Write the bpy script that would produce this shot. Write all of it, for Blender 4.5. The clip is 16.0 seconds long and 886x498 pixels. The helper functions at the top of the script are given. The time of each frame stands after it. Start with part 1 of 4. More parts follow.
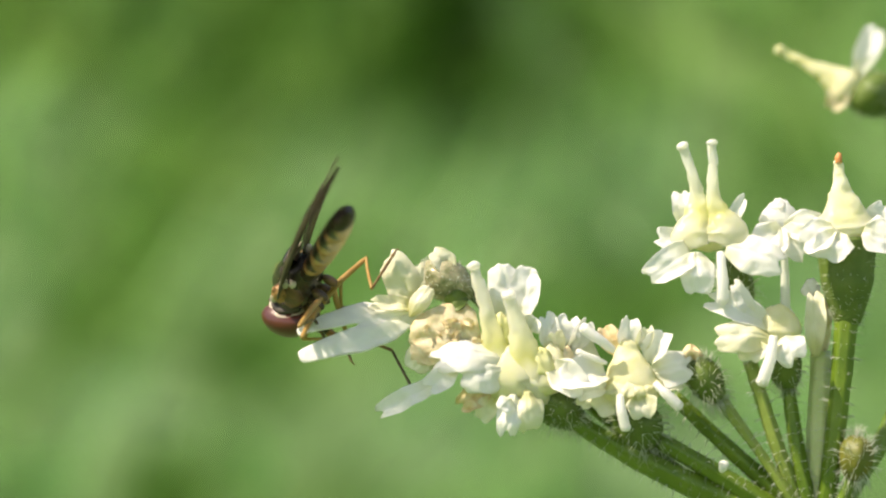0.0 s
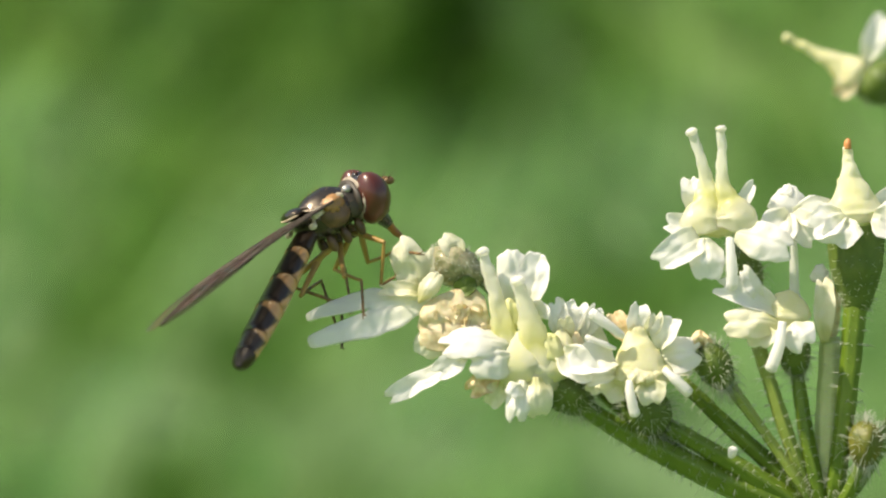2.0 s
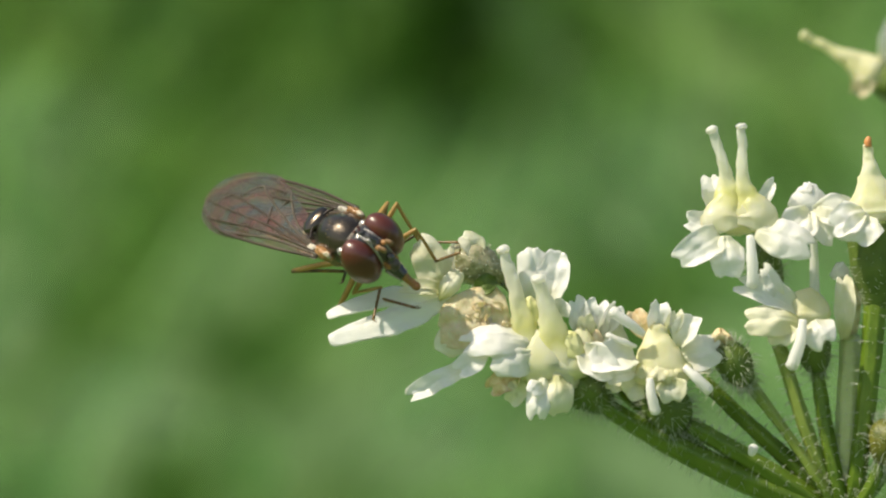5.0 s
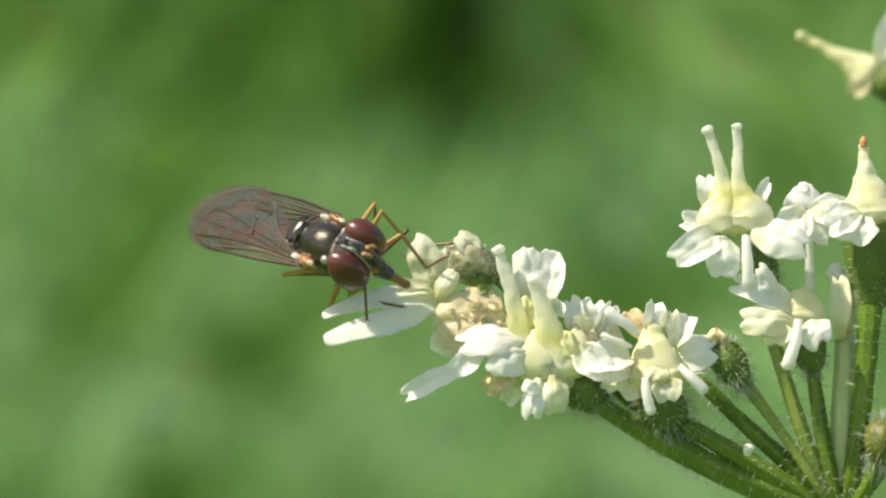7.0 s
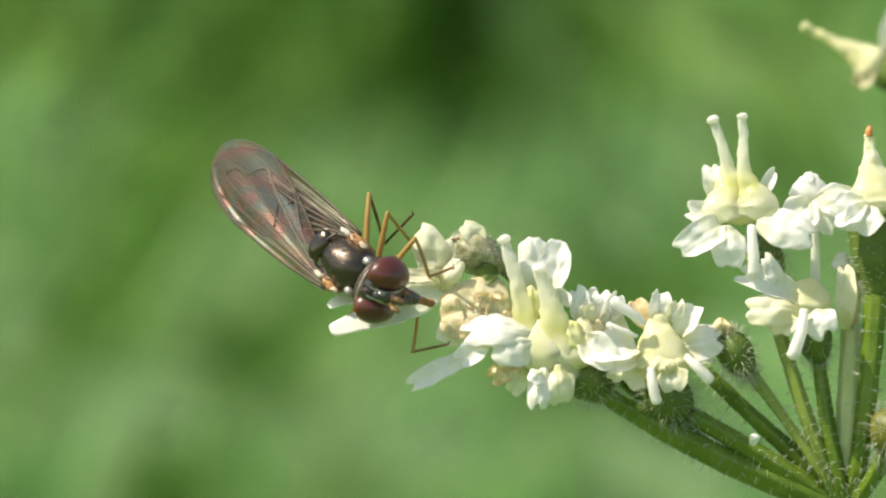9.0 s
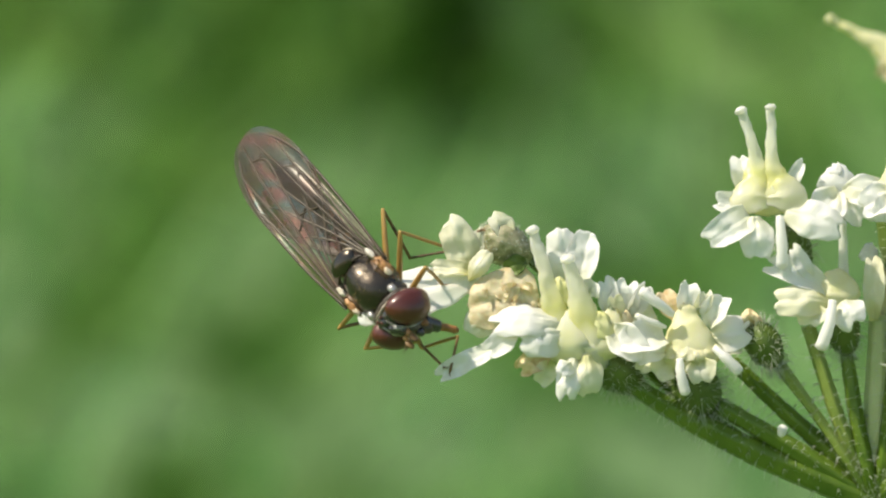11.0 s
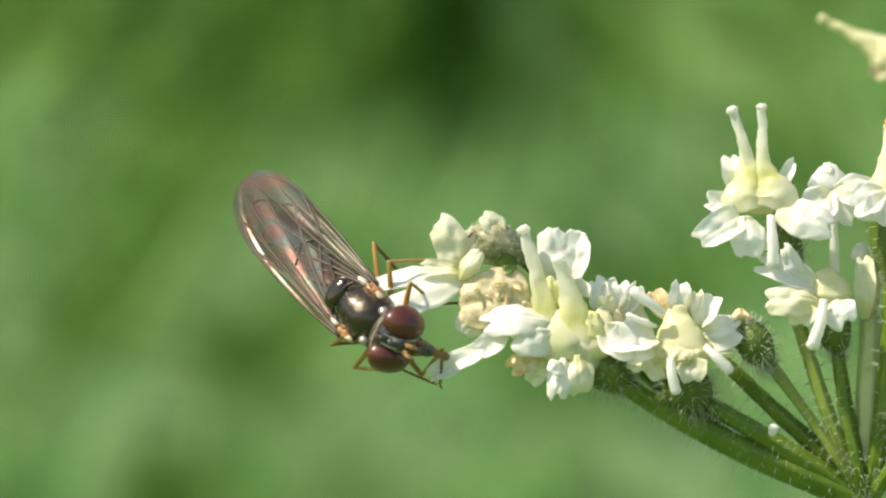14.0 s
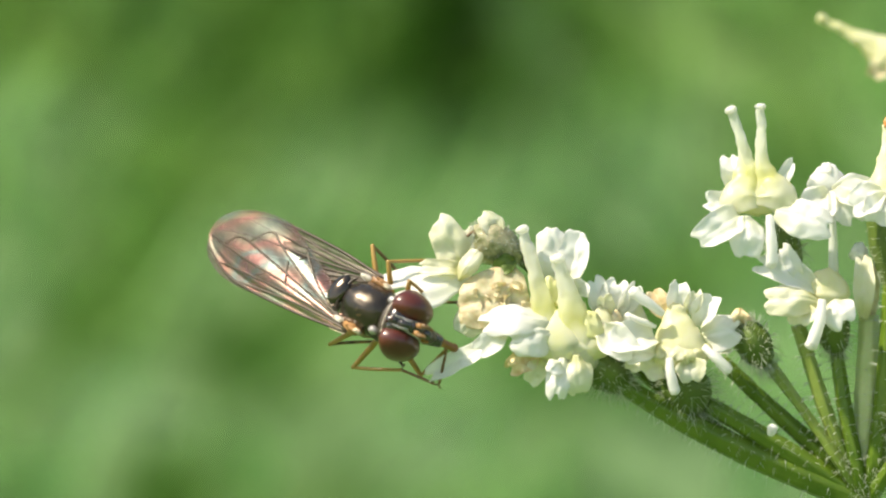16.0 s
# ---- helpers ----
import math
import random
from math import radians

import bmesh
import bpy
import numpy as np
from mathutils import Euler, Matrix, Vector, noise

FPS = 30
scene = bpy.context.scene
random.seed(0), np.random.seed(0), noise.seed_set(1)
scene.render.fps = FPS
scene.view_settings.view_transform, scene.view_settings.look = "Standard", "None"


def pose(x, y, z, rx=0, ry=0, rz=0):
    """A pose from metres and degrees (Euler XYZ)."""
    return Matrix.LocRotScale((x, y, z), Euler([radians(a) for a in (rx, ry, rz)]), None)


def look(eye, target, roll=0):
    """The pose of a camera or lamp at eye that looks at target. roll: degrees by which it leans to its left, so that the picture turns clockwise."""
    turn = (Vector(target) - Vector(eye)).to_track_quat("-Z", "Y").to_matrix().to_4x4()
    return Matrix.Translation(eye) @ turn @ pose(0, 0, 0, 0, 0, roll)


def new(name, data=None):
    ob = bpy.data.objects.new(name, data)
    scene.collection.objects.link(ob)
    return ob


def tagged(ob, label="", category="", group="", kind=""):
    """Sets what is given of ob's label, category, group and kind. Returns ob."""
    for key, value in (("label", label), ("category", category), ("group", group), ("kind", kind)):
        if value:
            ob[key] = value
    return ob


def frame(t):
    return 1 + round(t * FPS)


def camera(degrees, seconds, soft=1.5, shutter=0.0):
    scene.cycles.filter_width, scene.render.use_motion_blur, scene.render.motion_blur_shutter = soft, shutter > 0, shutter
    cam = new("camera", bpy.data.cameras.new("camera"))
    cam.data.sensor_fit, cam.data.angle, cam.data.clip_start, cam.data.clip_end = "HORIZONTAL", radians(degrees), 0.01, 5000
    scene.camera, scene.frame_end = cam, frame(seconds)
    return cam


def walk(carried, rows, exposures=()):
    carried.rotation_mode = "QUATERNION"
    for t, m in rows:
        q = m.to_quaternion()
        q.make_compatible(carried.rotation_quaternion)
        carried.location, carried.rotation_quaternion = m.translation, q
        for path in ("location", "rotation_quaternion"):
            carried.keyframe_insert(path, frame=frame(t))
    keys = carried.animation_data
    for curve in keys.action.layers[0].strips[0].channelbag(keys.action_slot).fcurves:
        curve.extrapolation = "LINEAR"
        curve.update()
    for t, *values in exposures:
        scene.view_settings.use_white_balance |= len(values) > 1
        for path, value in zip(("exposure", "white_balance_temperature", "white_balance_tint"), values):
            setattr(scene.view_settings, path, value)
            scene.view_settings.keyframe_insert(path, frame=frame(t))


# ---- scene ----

# A hoverfly feeding on a hogweed umbel, seen by a still macro camera.
U = 1.65e-5          # chart unit, metres: all small sizes below are counted in it
REACH = 0.08         # camera to the plane of the flowers
cam = camera(2 * math.degrees(math.atan(784 * U / REACH)), 16.0, soft=2.2)
cam.data.dof.use_dof, cam.data.dof.focus_distance, cam.data.dof.aperture_fstop = True, REACH, 58.0
EYE = (0, -REACH, 0)
walk(cam, [(0.0, look(EYE, (0, 1, 0))), (16.0, look(EYE, (0, 1, 0)))],
     exposures=[(t, e, warmth, 13 if t < 2 else 8) for t, e, warmth in (
         (0.0, 0.50, 8250), (1.5, 0.46, 8250), (2.5, 0.16, 8050), (3.0, 0.02, 7980), (3.5, -0.10, 7880), (4.0, -0.11, 7880), (4.7, -0.03, 7880), (7.0, 0.26, 7830),
         (8.0, 0.38, 7930), (9.0, 0.36, 7930), (11.5, 0.13, 7580), (12.5, 0.11, 7580), (14.5, 0.40, 7880), (16.0, 0.48, 7880))])


def at(x, y, deep=0.0):
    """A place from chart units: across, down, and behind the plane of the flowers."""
    k = U * (REACH + deep * U) / REACH
    return Vector(((x - 784) * k, deep * U, (441 - y) * k))


# ---- light ----
SUN_UP, SUN_SIDE = radians(53), radians(247)   # height, and compass turn of the sun
world = bpy.data.worlds.new("sky")
scene.world = world
world.use_nodes = True
wn = world.node_tree.nodes
sky = wn.new("ShaderNodeTexSky")
sky.sky_type, sky.sun_disc, sky.sun_elevation, sky.sun_rotation = "NISHITA", False, SUN_UP, SUN_SIDE
world.node_tree.links.new(sky.outputs[0], wn["Background"].inputs[0])
wn["Background"].inputs[1].default_value = 0.15
sun = new("sun", bpy.data.lights.new("sun", "SUN"))
sun.data.energy, sun.data.angle, sun.data.color = 4.8, radians(1.5), (1.0, 0.97, 0.92)
sun_way = Vector((math.sin(SUN_SIDE) * math.cos(SUN_UP), math.cos(SUN_SIDE) * math.cos(SUN_UP), math.sin(SUN_UP)))
sun.matrix_world = look(sun_way, (0, 0, 0))


# ---- materials ----
def stuff_of(name, colour, second=None, scale=8000.0, rough=0.6, bump=0.3, bump_scale=None, metal=0.0, through_light=0.0,
             coat=0.0, speckle=0.35, sub=0.0, root=None, zones=(), clear=0.0):
    """A surface with two scales of variation: broad patches of a second colour and fine grain with relief."""
    m = bpy.data.materials.new(name)
    m.use_nodes = True
    nt = m.node_tree
    n, l = nt.nodes, nt.links
    p = n["Principled BSDF"]
    tc = n.new("ShaderNodeTexCoord")
    big, fine = n.new("ShaderNodeTexNoise"), n.new("ShaderNodeTexNoise")
    big.inputs["Scale"].default_value, fine.inputs["Scale"].default_value = scale * 0.25, bump_scale or scale
    big.inputs["Detail"].default_value = fine.inputs["Detail"].default_value = 4
    l.new(tc.outputs["Object"], big.inputs["Vector"]), l.new(tc.outputs["Object"], fine.inputs["Vector"])
    ramp = n.new("ShaderNodeValToRGB")
    ramp.color_ramp.elements[0].position, ramp.color_ramp.elements[1].position = 0.28, 0.72
    ramp.color_ramp.elements[0].color = (*colour, 1)
    ramp.color_ramp.elements[1].color = (*(second or colour), 1)
    l.new(big.outputs["Fac"], ramp.inputs["Fac"])
    body = ramp.outputs["Color"]
    if root or zones:      # the colour changes from the foot of the part to its tip
        along, rise, blend = n.new("ShaderNodeAttribute"), n.new("ShaderNodeValToRGB"), n.new("ShaderNodeMix")
        along.attribute_name = "along"
        shift = n.new("ShaderNodeMath")
        shift.operation = "MULTIPLY_ADD"
        shift.inputs[1].default_value = 0.24
        l.new(big.outputs["Fac"], shift.inputs[0])
        less = n.new("ShaderNodeMath")
        less.inputs[1].default_value = -0.12
        l.new(along.outputs["Fac"], less.inputs[0]), l.new(less.outputs[0], shift.inputs[2]), l.new(shift.outputs[0], rise.inputs["Fac"])
        stops = zones or ((0.0, root), (0.12, root), (0.5, (1, 1, 1)), (1.0, (1, 1, 1)))
        rise.color_ramp.elements[0].color, rise.color_ramp.elements[1].color = (*stops[0][1], 1), (*stops[-1][1], 1)
        for where, c in stops[1:-1]:
            rise.color_ramp.elements.new(where).color = (*c, 1)
        blend.data_type, blend.blend_type = "RGBA", "MIX" if zones else "MULTIPLY"
        blend.inputs["Factor"].default_value = 0.85
        l.new(body, blend.inputs["A"]), l.new(rise.outputs["Color"], blend.inputs["B"])
        body = blend.outputs["Result"]
    grain = n.new("ShaderNodeMix")
    grain.data_type, grain.blend_type = "RGBA", "MULTIPLY"
    grain.inputs["Factor"].default_value = speckle
    l.new(body, grain.inputs["A"]), l.new(fine.outputs["Color"], grain.inputs["B"])
    bright = n.new("ShaderNodeHueSaturation")
    bright.inputs["Value"].default_value = 1 + speckle * 0.9
    l.new(grain.outputs["Result"], bright.inputs["Color"])
    mono = n.new("ShaderNodeMix")
    mono.data_type, mono.blend_type = "RGBA", "MIX"
    l.new(body, mono.inputs["A"]), l.new(bright.outputs["Color"], mono.inputs["B"])
    mono.inputs["Factor"].default_value = 0.5
    l.new(mono.outputs["Result"], p.inputs["Base Color"])
    p.inputs["Roughness"].default_value, p.inputs["Metallic"].default_value = rough, metal
    p.inputs["Coat Weight"].default_value, p.inputs["Coat Roughness"].default_value = coat, 0.12
    if sub:
        p.inputs["Subsurface Weight"].default_value = sub
        p.inputs["Subsurface Radius"].default_value, p.inputs["Subsurface Scale"].default_value = (1, 0.9, 0.5), 0.0004
    b = n.new("ShaderNodeBump")
    b.inputs["Strength"].default_value, b.inputs["Distance"].default_value = bump, 0.00003
    l.new(fine.outputs["Fac"], b.inputs["Height"]), l.new(b.outputs["Normal"], p.inputs["Normal"])
    if through_light:
        t, mix = n.new("ShaderNodeBsdfTranslucent"), n.new("ShaderNodeMixShader")
        l.new(mono.outputs["Result"], t.inputs["Color"])
        mix.inputs["Fac"].default_value = through_light
        l.new(p.outputs[0], mix.inputs[1]), l.new(t.outputs[0], mix.inputs[2])
        last = mix
        if clear:      # so thin that a little shows through
            through_all, last = n.new("ShaderNodeBsdfTransparent"), n.new("ShaderNodeMixShader")
            last.inputs["Fac"].default_value = clear
            l.new(mix.outputs[0], last.inputs[1]), l.new(through_all.outputs[0], last.inputs[2])
        l.new(last.outputs[0], n["Material Output"].inputs["Surface"])
    return m


PETAL = stuff_of("petal_white", (0.94, 0.94, 0.93), (0.95, 0.945, 0.90), 6000, 0.4, 0.55, 6500, through_light=0.42, speckle=0.05, root=(0.95, 0.95, 0.80), clear=0.06)
CREAM = stuff_of("petal_cream", (0.89, 0.87, 0.66), (0.93, 0.92, 0.80), 6000, 0.42, 0.55, 6500, through_light=0.42, speckle=0.08, root=(0.90, 0.90, 0.64), clear=0.06)
TAN = stuff_of("petal_withered", (0.78, 0.65, 0.38), (0.93, 0.87, 0.68), 14000, 0.4, 1.0, 11000, through_light=0.4, speckle=0.3, clear=0.04)
NECTARY = stuff_of("nectary_yellow", (0.88, 0.86, 0.50), (0.92, 0.91, 0.70), 4400, 0.36, 0.15, 12000, through_light=0.3, speckle=0.06, sub=0.3)
NECTARY_OLD = stuff_of("nectary_buff", (0.80, 0.78, 0.40), (0.88, 0.85, 0.62), 5000, 0.42, 0.4, 12000, through_light=0.28, speckle=0.12, sub=0.2)
NECTARY_GREEN = stuff_of("nectary_yellow_green", (0.78, 0.76, 0.26), (0.86, 0.85, 0.48), 7000, 0.42, 0.2, 12000, through_light=0.2, speckle=0.1)
STYLE = stuff_of("style_pale", (0.90, 0.90, 0.76), (0.92, 0.92, 0.84), 6000, 0.34, 0.15, 9000, through_light=0.45, speckle=0.05, sub=0.2, clear=0.16,
                 zones=((0.0, (0.92, 0.91, 0.76)), (0.28, (0.91, 0.90, 0.68)), (0.40, (0.80, 0.80, 0.30)), (0.62, (0.88, 0.88, 0.70)), (1.0, (0.92, 0.92, 0.86))))
TIP = stuff_of("style_tip_orange", (0.62, 0.24, 0.08), (0.5, 0.3, 0.12), 9000, 0.5, 0.4)
CRUST = stuff_of("withered_rusty_tip", (0.62, 0.42, 0.20), (0.82, 0.71, 0.48), 14000, 0.6, 0.8, 12000, speckle=0.3)
OVARY = stuff_of("ovary_green", (0.055, 0.105, 0.013), (0.115, 0.170, 0.030), 6000, 0.5, 0.7, 12000, speckle=0.4)
OVARY_GREY = stuff_of("ovary_grey", (0.10, 0.125, 0.03), (0.46, 0.42, 0.28), 16000, 0.4, 1.0, 16000, coat=0.3, speckle=0.5)
STEM = stuff_of("stem_green", (0.064, 0.130, 0.009), (0.145, 0.225, 0.024), 3500, 0.42, 0.5, 11000, speckle=0.4)
STEM_MID = stuff_of("stem_light_green", (0.15, 0.22, 0.035), (0.25, 0.32, 0.08), 3500, 0.42, 0.5, 11000, speckle=0.35)
STEM_PALE = stuff_of("stem_pale", (0.64, 0.70, 0.38), (0.50, 0.58, 0.24), 3500, 0.42, 0.4, 11000, through_light=0.2, speckle=0.3)
HAIR = stuff_of("plant_hair", (0.66, 0.70, 0.60), None, 9000, 0.3, 0.0, through_light=0.4, speckle=0.05)
CUTICLE = stuff_of("cuticle_bronze", (0.030, 0.024, 0.017), (0.080, 0.063, 0.045), 5200, 0.25, 0.5, 22000, metal=0.7, coat=0.45, speckle=0.3)
SHIELD = stuff_of("cuticle_shining_black", (0.045, 0.036, 0.026), (0.11, 0.088, 0.062), 5200, 0.16, 0.3, 22000, metal=0.9, coat=0.6, speckle=0.3)
SCALE = stuff_of("calypter_white", (0.80, 0.77, 0.70), (0.70, 0.64, 0.52), 9000, 0.35, 0.3, through_light=0.3, speckle=0.15)
BURNT = stuff_of("mouth_burnt_orange", (0.40, 0.17, 0.045), (0.22, 0.10, 0.035), 9000, 0.4, 0.3, speckle=0.2)
FACE_GREY = stuff_of("face_grey_brown", (0.13, 0.105, 0.085), (0.04, 0.03, 0.024), 12000, 0.35, 0.5, 18000, metal=0.3, coat=0.2, speckle=0.4)
SILVER = stuff_of("silver_dust", (0.60, 0.59, 0.57), (0.22, 0.20, 0.18), 14000, 0.3, 0.5, 18000, metal=0.6, coat=0.3, speckle=0.3)
FOREHEAD = stuff_of("forehead_glossy_black", (0.018, 0.016, 0.015), (0.05, 0.045, 0.042), 9000, 0.14, 0.5, 9000, coat=0.9, speckle=0.3)
BLACK = stuff_of("cuticle_black", (0.020, 0.012, 0.006), (0.040, 0.024, 0.012), 7000, 0.3, 0.4, 20000, speckle=0.3)
GREYDUST = stuff_of("cuticle_dusted", (0.075, 0.062, 0.048), (0.03, 0.024, 0.018), 8000, 0.5, 0.4, 20000, speckle=0.4)
PLEURA = stuff_of("pleura_rusty", (0.20, 0.105, 0.045), (0.045, 0.028, 0.016), 9000, 0.4, 0.5, 16000, coat=0.1, speckle=0.4)
ORANGE = stuff_of("cuticle_orange", (0.56, 0.29, 0.11), (0.36, 0.19, 0.085), 9000, 0.4, 0.4, 20000, coat=0.2, through_light=0.15, speckle=0.3)
AMBER = stuff_of("leg_amber", (0.54, 0.35, 0.115), (0.42, 0.25, 0.07), 6000, 0.35, 0.3, 20000, coat=0.2, through_light=0.25, speckle=0.25)
SHIN = stuff_of("hind_shin_brown", (0.30, 0.18, 0.055), (0.05, 0.03, 0.015), 9000, 0.4, 0.3, 20000, speckle=0.25)
DARKLEG = stuff_of("leg_dark", (0.045, 0.026, 0.012), (0.09, 0.05, 0.02), 6000, 0.4, 0.3, 20000, speckle=0.25)
EYE_RED = stuff_of("eye_maroon", (0.115, 0.026, 0.015), (0.068, 0.015, 0.010), 4000, 0.34, 0.12, 40000, coat=0.35, speckle=0.15)
PALE = stuff_of("pale_cuticle", (0.48, 0.38, 0.25), (0.60, 0.52, 0.40), 9000, 0.5, 0.3, speckle=0.2)
RUST = stuff_of("tarsus_brown", (0.26, 0.15, 0.055), (0.12, 0.068, 0.03), 9000, 0.4, 0.3, speckle=0.2)
RIM = stuff_of("rim_dusted", (0.32, 0.26, 0.20), (0.48, 0.43, 0.36), 12000, 0.6, 0.5, speckle=0.4)
VEIN = stuff_of("wing_vein", (0.030, 0.020, 0.012), (0.07, 0.048, 0.028), 6000, 0.45, 0.1, coat=0.0, speckle=0.1)
# paler colour that paints in the glints along some of the veins
VEIN_GLINT = stuff_of("wing_vein_glint", (0.11, 0.088, 0.06), (0.055, 0.042, 0.03), 6000, 0.45, 0.1, coat=0.05, speckle=0.1)


def wing_film(name, tones, thin, sheen):
    """A thin smoky membrane: partly clear, a little brown, with a sheen whose tint runs in bands of interference colours."""
    m = bpy.data.materials.new(name)
    m.use_nodes = True
    n, l = m.node_tree.nodes, m.node_tree.links
    p = n["Principled BSDF"]
    tc, no, f2 = n.new("ShaderNodeTexCoord"), n.new("ShaderNodeTexNoise"), n.new("ShaderNodeTexNoise")
    no.inputs["Scale"].default_value, no.inputs["Detail"].default_value = 520, 0.6
    f2.inputs["Scale"].default_value, f2.inputs["Detail"].default_value = 2600, 3
    l.new(tc.outputs["Object"], no.inputs["Vector"]), l.new(tc.outputs["Object"], f2.inputs["Vector"])
    ramp = n.new("ShaderNodeValToRGB")
    ramp.color_ramp.elements[0].position, ramp.color_ramp.elements[1].position = 0.30, 0.70
    ramp.color_ramp.elements[0].color, ramp.color_ramp.elements[1].color = (*tones[0], 1), (*tones[-1], 1)
    for where, c in zip((0.41, 0.49, 0.56, 0.62), tones[1:-1]):
        ramp.color_ramp.elements.new(where).color = (*c, 1)
    l.new(no.outputs["Fac"], ramp.inputs["Fac"])
    smoke = n.new("ShaderNodeMix")
    smoke.data_type, smoke.inputs["Factor"].default_value = "RGBA", 0.04
    smoke.inputs["A"].default_value = (0.034, 0.025, 0.017, 1)
    l.new(ramp.outputs["Color"], smoke.inputs["B"]), l.new(smoke.outputs["Result"], p.inputs["Base Color"])
    see = n.new("ShaderNodeMapRange")
    see.inputs["From Min"].default_value, see.inputs["From Max"].default_value = 0.3, 0.7
    see.inputs["To Min"].default_value, see.inputs["To Max"].default_value = thin
    l.new(f2.outputs["Fac"], see.inputs[0]), l.new(see.outputs[0], p.inputs["Alpha"])
    p.inputs["Roughness"].default_value, p.inputs["Specular IOR Level"].default_value = 0.35, 0.25
    gloss, mix, b = n.new("ShaderNodeBsdfGlossy"), n.new("ShaderNodeMixShader"), n.new("ShaderNodeBump")
    gloss.inputs["Roughness"].default_value = 0.34
    b.inputs["Strength"].default_value, b.inputs["Distance"].default_value = 0.35, 0.00004
    l.new(f2.outputs["Fac"], b.inputs["Height"]), l.new(b.outputs["Normal"], p.inputs["Normal"]), l.new(b.outputs["Normal"], gloss.inputs["Normal"])
    l.new(ramp.outputs["Color"], gloss.inputs["Color"])
    mix.inputs["Fac"].default_value = sheen
    l.new(p.outputs[0], mix.inputs[1]), l.new(gloss.outputs[0], mix.inputs[2])
    l.new(mix.outputs[0], n["Material Output"].inputs["Surface"])
    return m


WING = wing_film("wing_membrane_iridescent", ((0.40, 0.52, 0.46), (0.56, 0.48, 0.38), (0.92, 0.40, 0.36), (0.70, 0.50, 0.40), (0.36, 0.56, 0.54), (0.84, 0.38, 0.36)), (0.44, 0.70), 0.115)
WING_BROWN = wing_film("wing_membrane_smoky", ((0.30, 0.26, 0.20), (0.44, 0.36, 0.29), (0.52, 0.36, 0.30), (0.36, 0.31, 0.26), (0.40, 0.40, 0.36), (0.46, 0.34, 0.30)), (0.54, 0.80), 0.03)


def tergite_skin():
    """Black cuticle with a pair of orange flank spots at the front of the segment."""
    m = stuff_of("tergite_black_orange", (0.020, 0.013, 0.008), (0.036, 0.022, 0.012), 7000, 0.28, 0.4, 20000, coat=0.35, speckle=0.3)
    n, l = m.node_tree.nodes, m.node_tree.links
    p = n["Principled BSDF"]
    p.inputs["Specular IOR Level"].default_value = 0.4
    dark = p.inputs["Base Color"].links[0].from_socket
    tc, sep = n.new("ShaderNodeTexCoord"), n.new("ShaderNodeSeparateXYZ")
    l.new(tc.outputs["Object"], sep.inputs[0])

    def maths(op, a, b=None):
        q = n.new("ShaderNodeMath")
        q.operation, q.use_clamp = op, False
        for i, v in enumerate((a, b)):
            if v is None:
                continue
            if isinstance(v, (int, float)):
                q.inputs[i].default_value = v
            else:
                l.new(v, q.inputs[i])
        return q.outputs[0]

    side = maths("ABSOLUTE", sep.outputs["Y"])
    bow = maths("MULTIPLY", maths("POWER", maths("MULTIPLY", side, 1 / (30 * U)), 2.0), 14 * U)
    along = maths("ADD", sep.outputs["X"], bow)
    front = maths("MULTIPLY", maths("SUBTRACT", along, 19 * U), 1 / (5 * U))
    off = maths("MULTIPLY", maths("SUBTRACT", side, 5 * U), 1 / (4 * U))
    margin = maths("ADD", sep.outputs["Z"], maths("MULTIPLY", sep.outputs["X"], 0.22))
    under = maths("MULTIPLY", maths("SUBTRACT", -7 * U, margin), 1 / (4 * U))
    both = n.new("ShaderNodeMath")
    both.operation, both.use_clamp = "MINIMUM", True
    l.new(front, both.inputs[0]), l.new(off, both.inputs[1])
    mask = n.new("ShaderNodeMath")
    mask.operation, mask.use_clamp = "MAXIMUM", True
    l.new(both.outputs[0], mask.inputs[0]), l.new(under, mask.inputs[1])
    mix = n.new("ShaderNodeMix")
    mix.data_type = "RGBA"
    l.new(mask.outputs[0], mix.inputs["Factor"]), l.new(dark, mix.inputs["A"])
    mix.inputs["B"].default_value = (0.56, 0.30, 0.135, 1)
    l.new(mix.outputs["Result"], p.inputs["Base Color"])
    return m


TERGITE = tergite_skin()


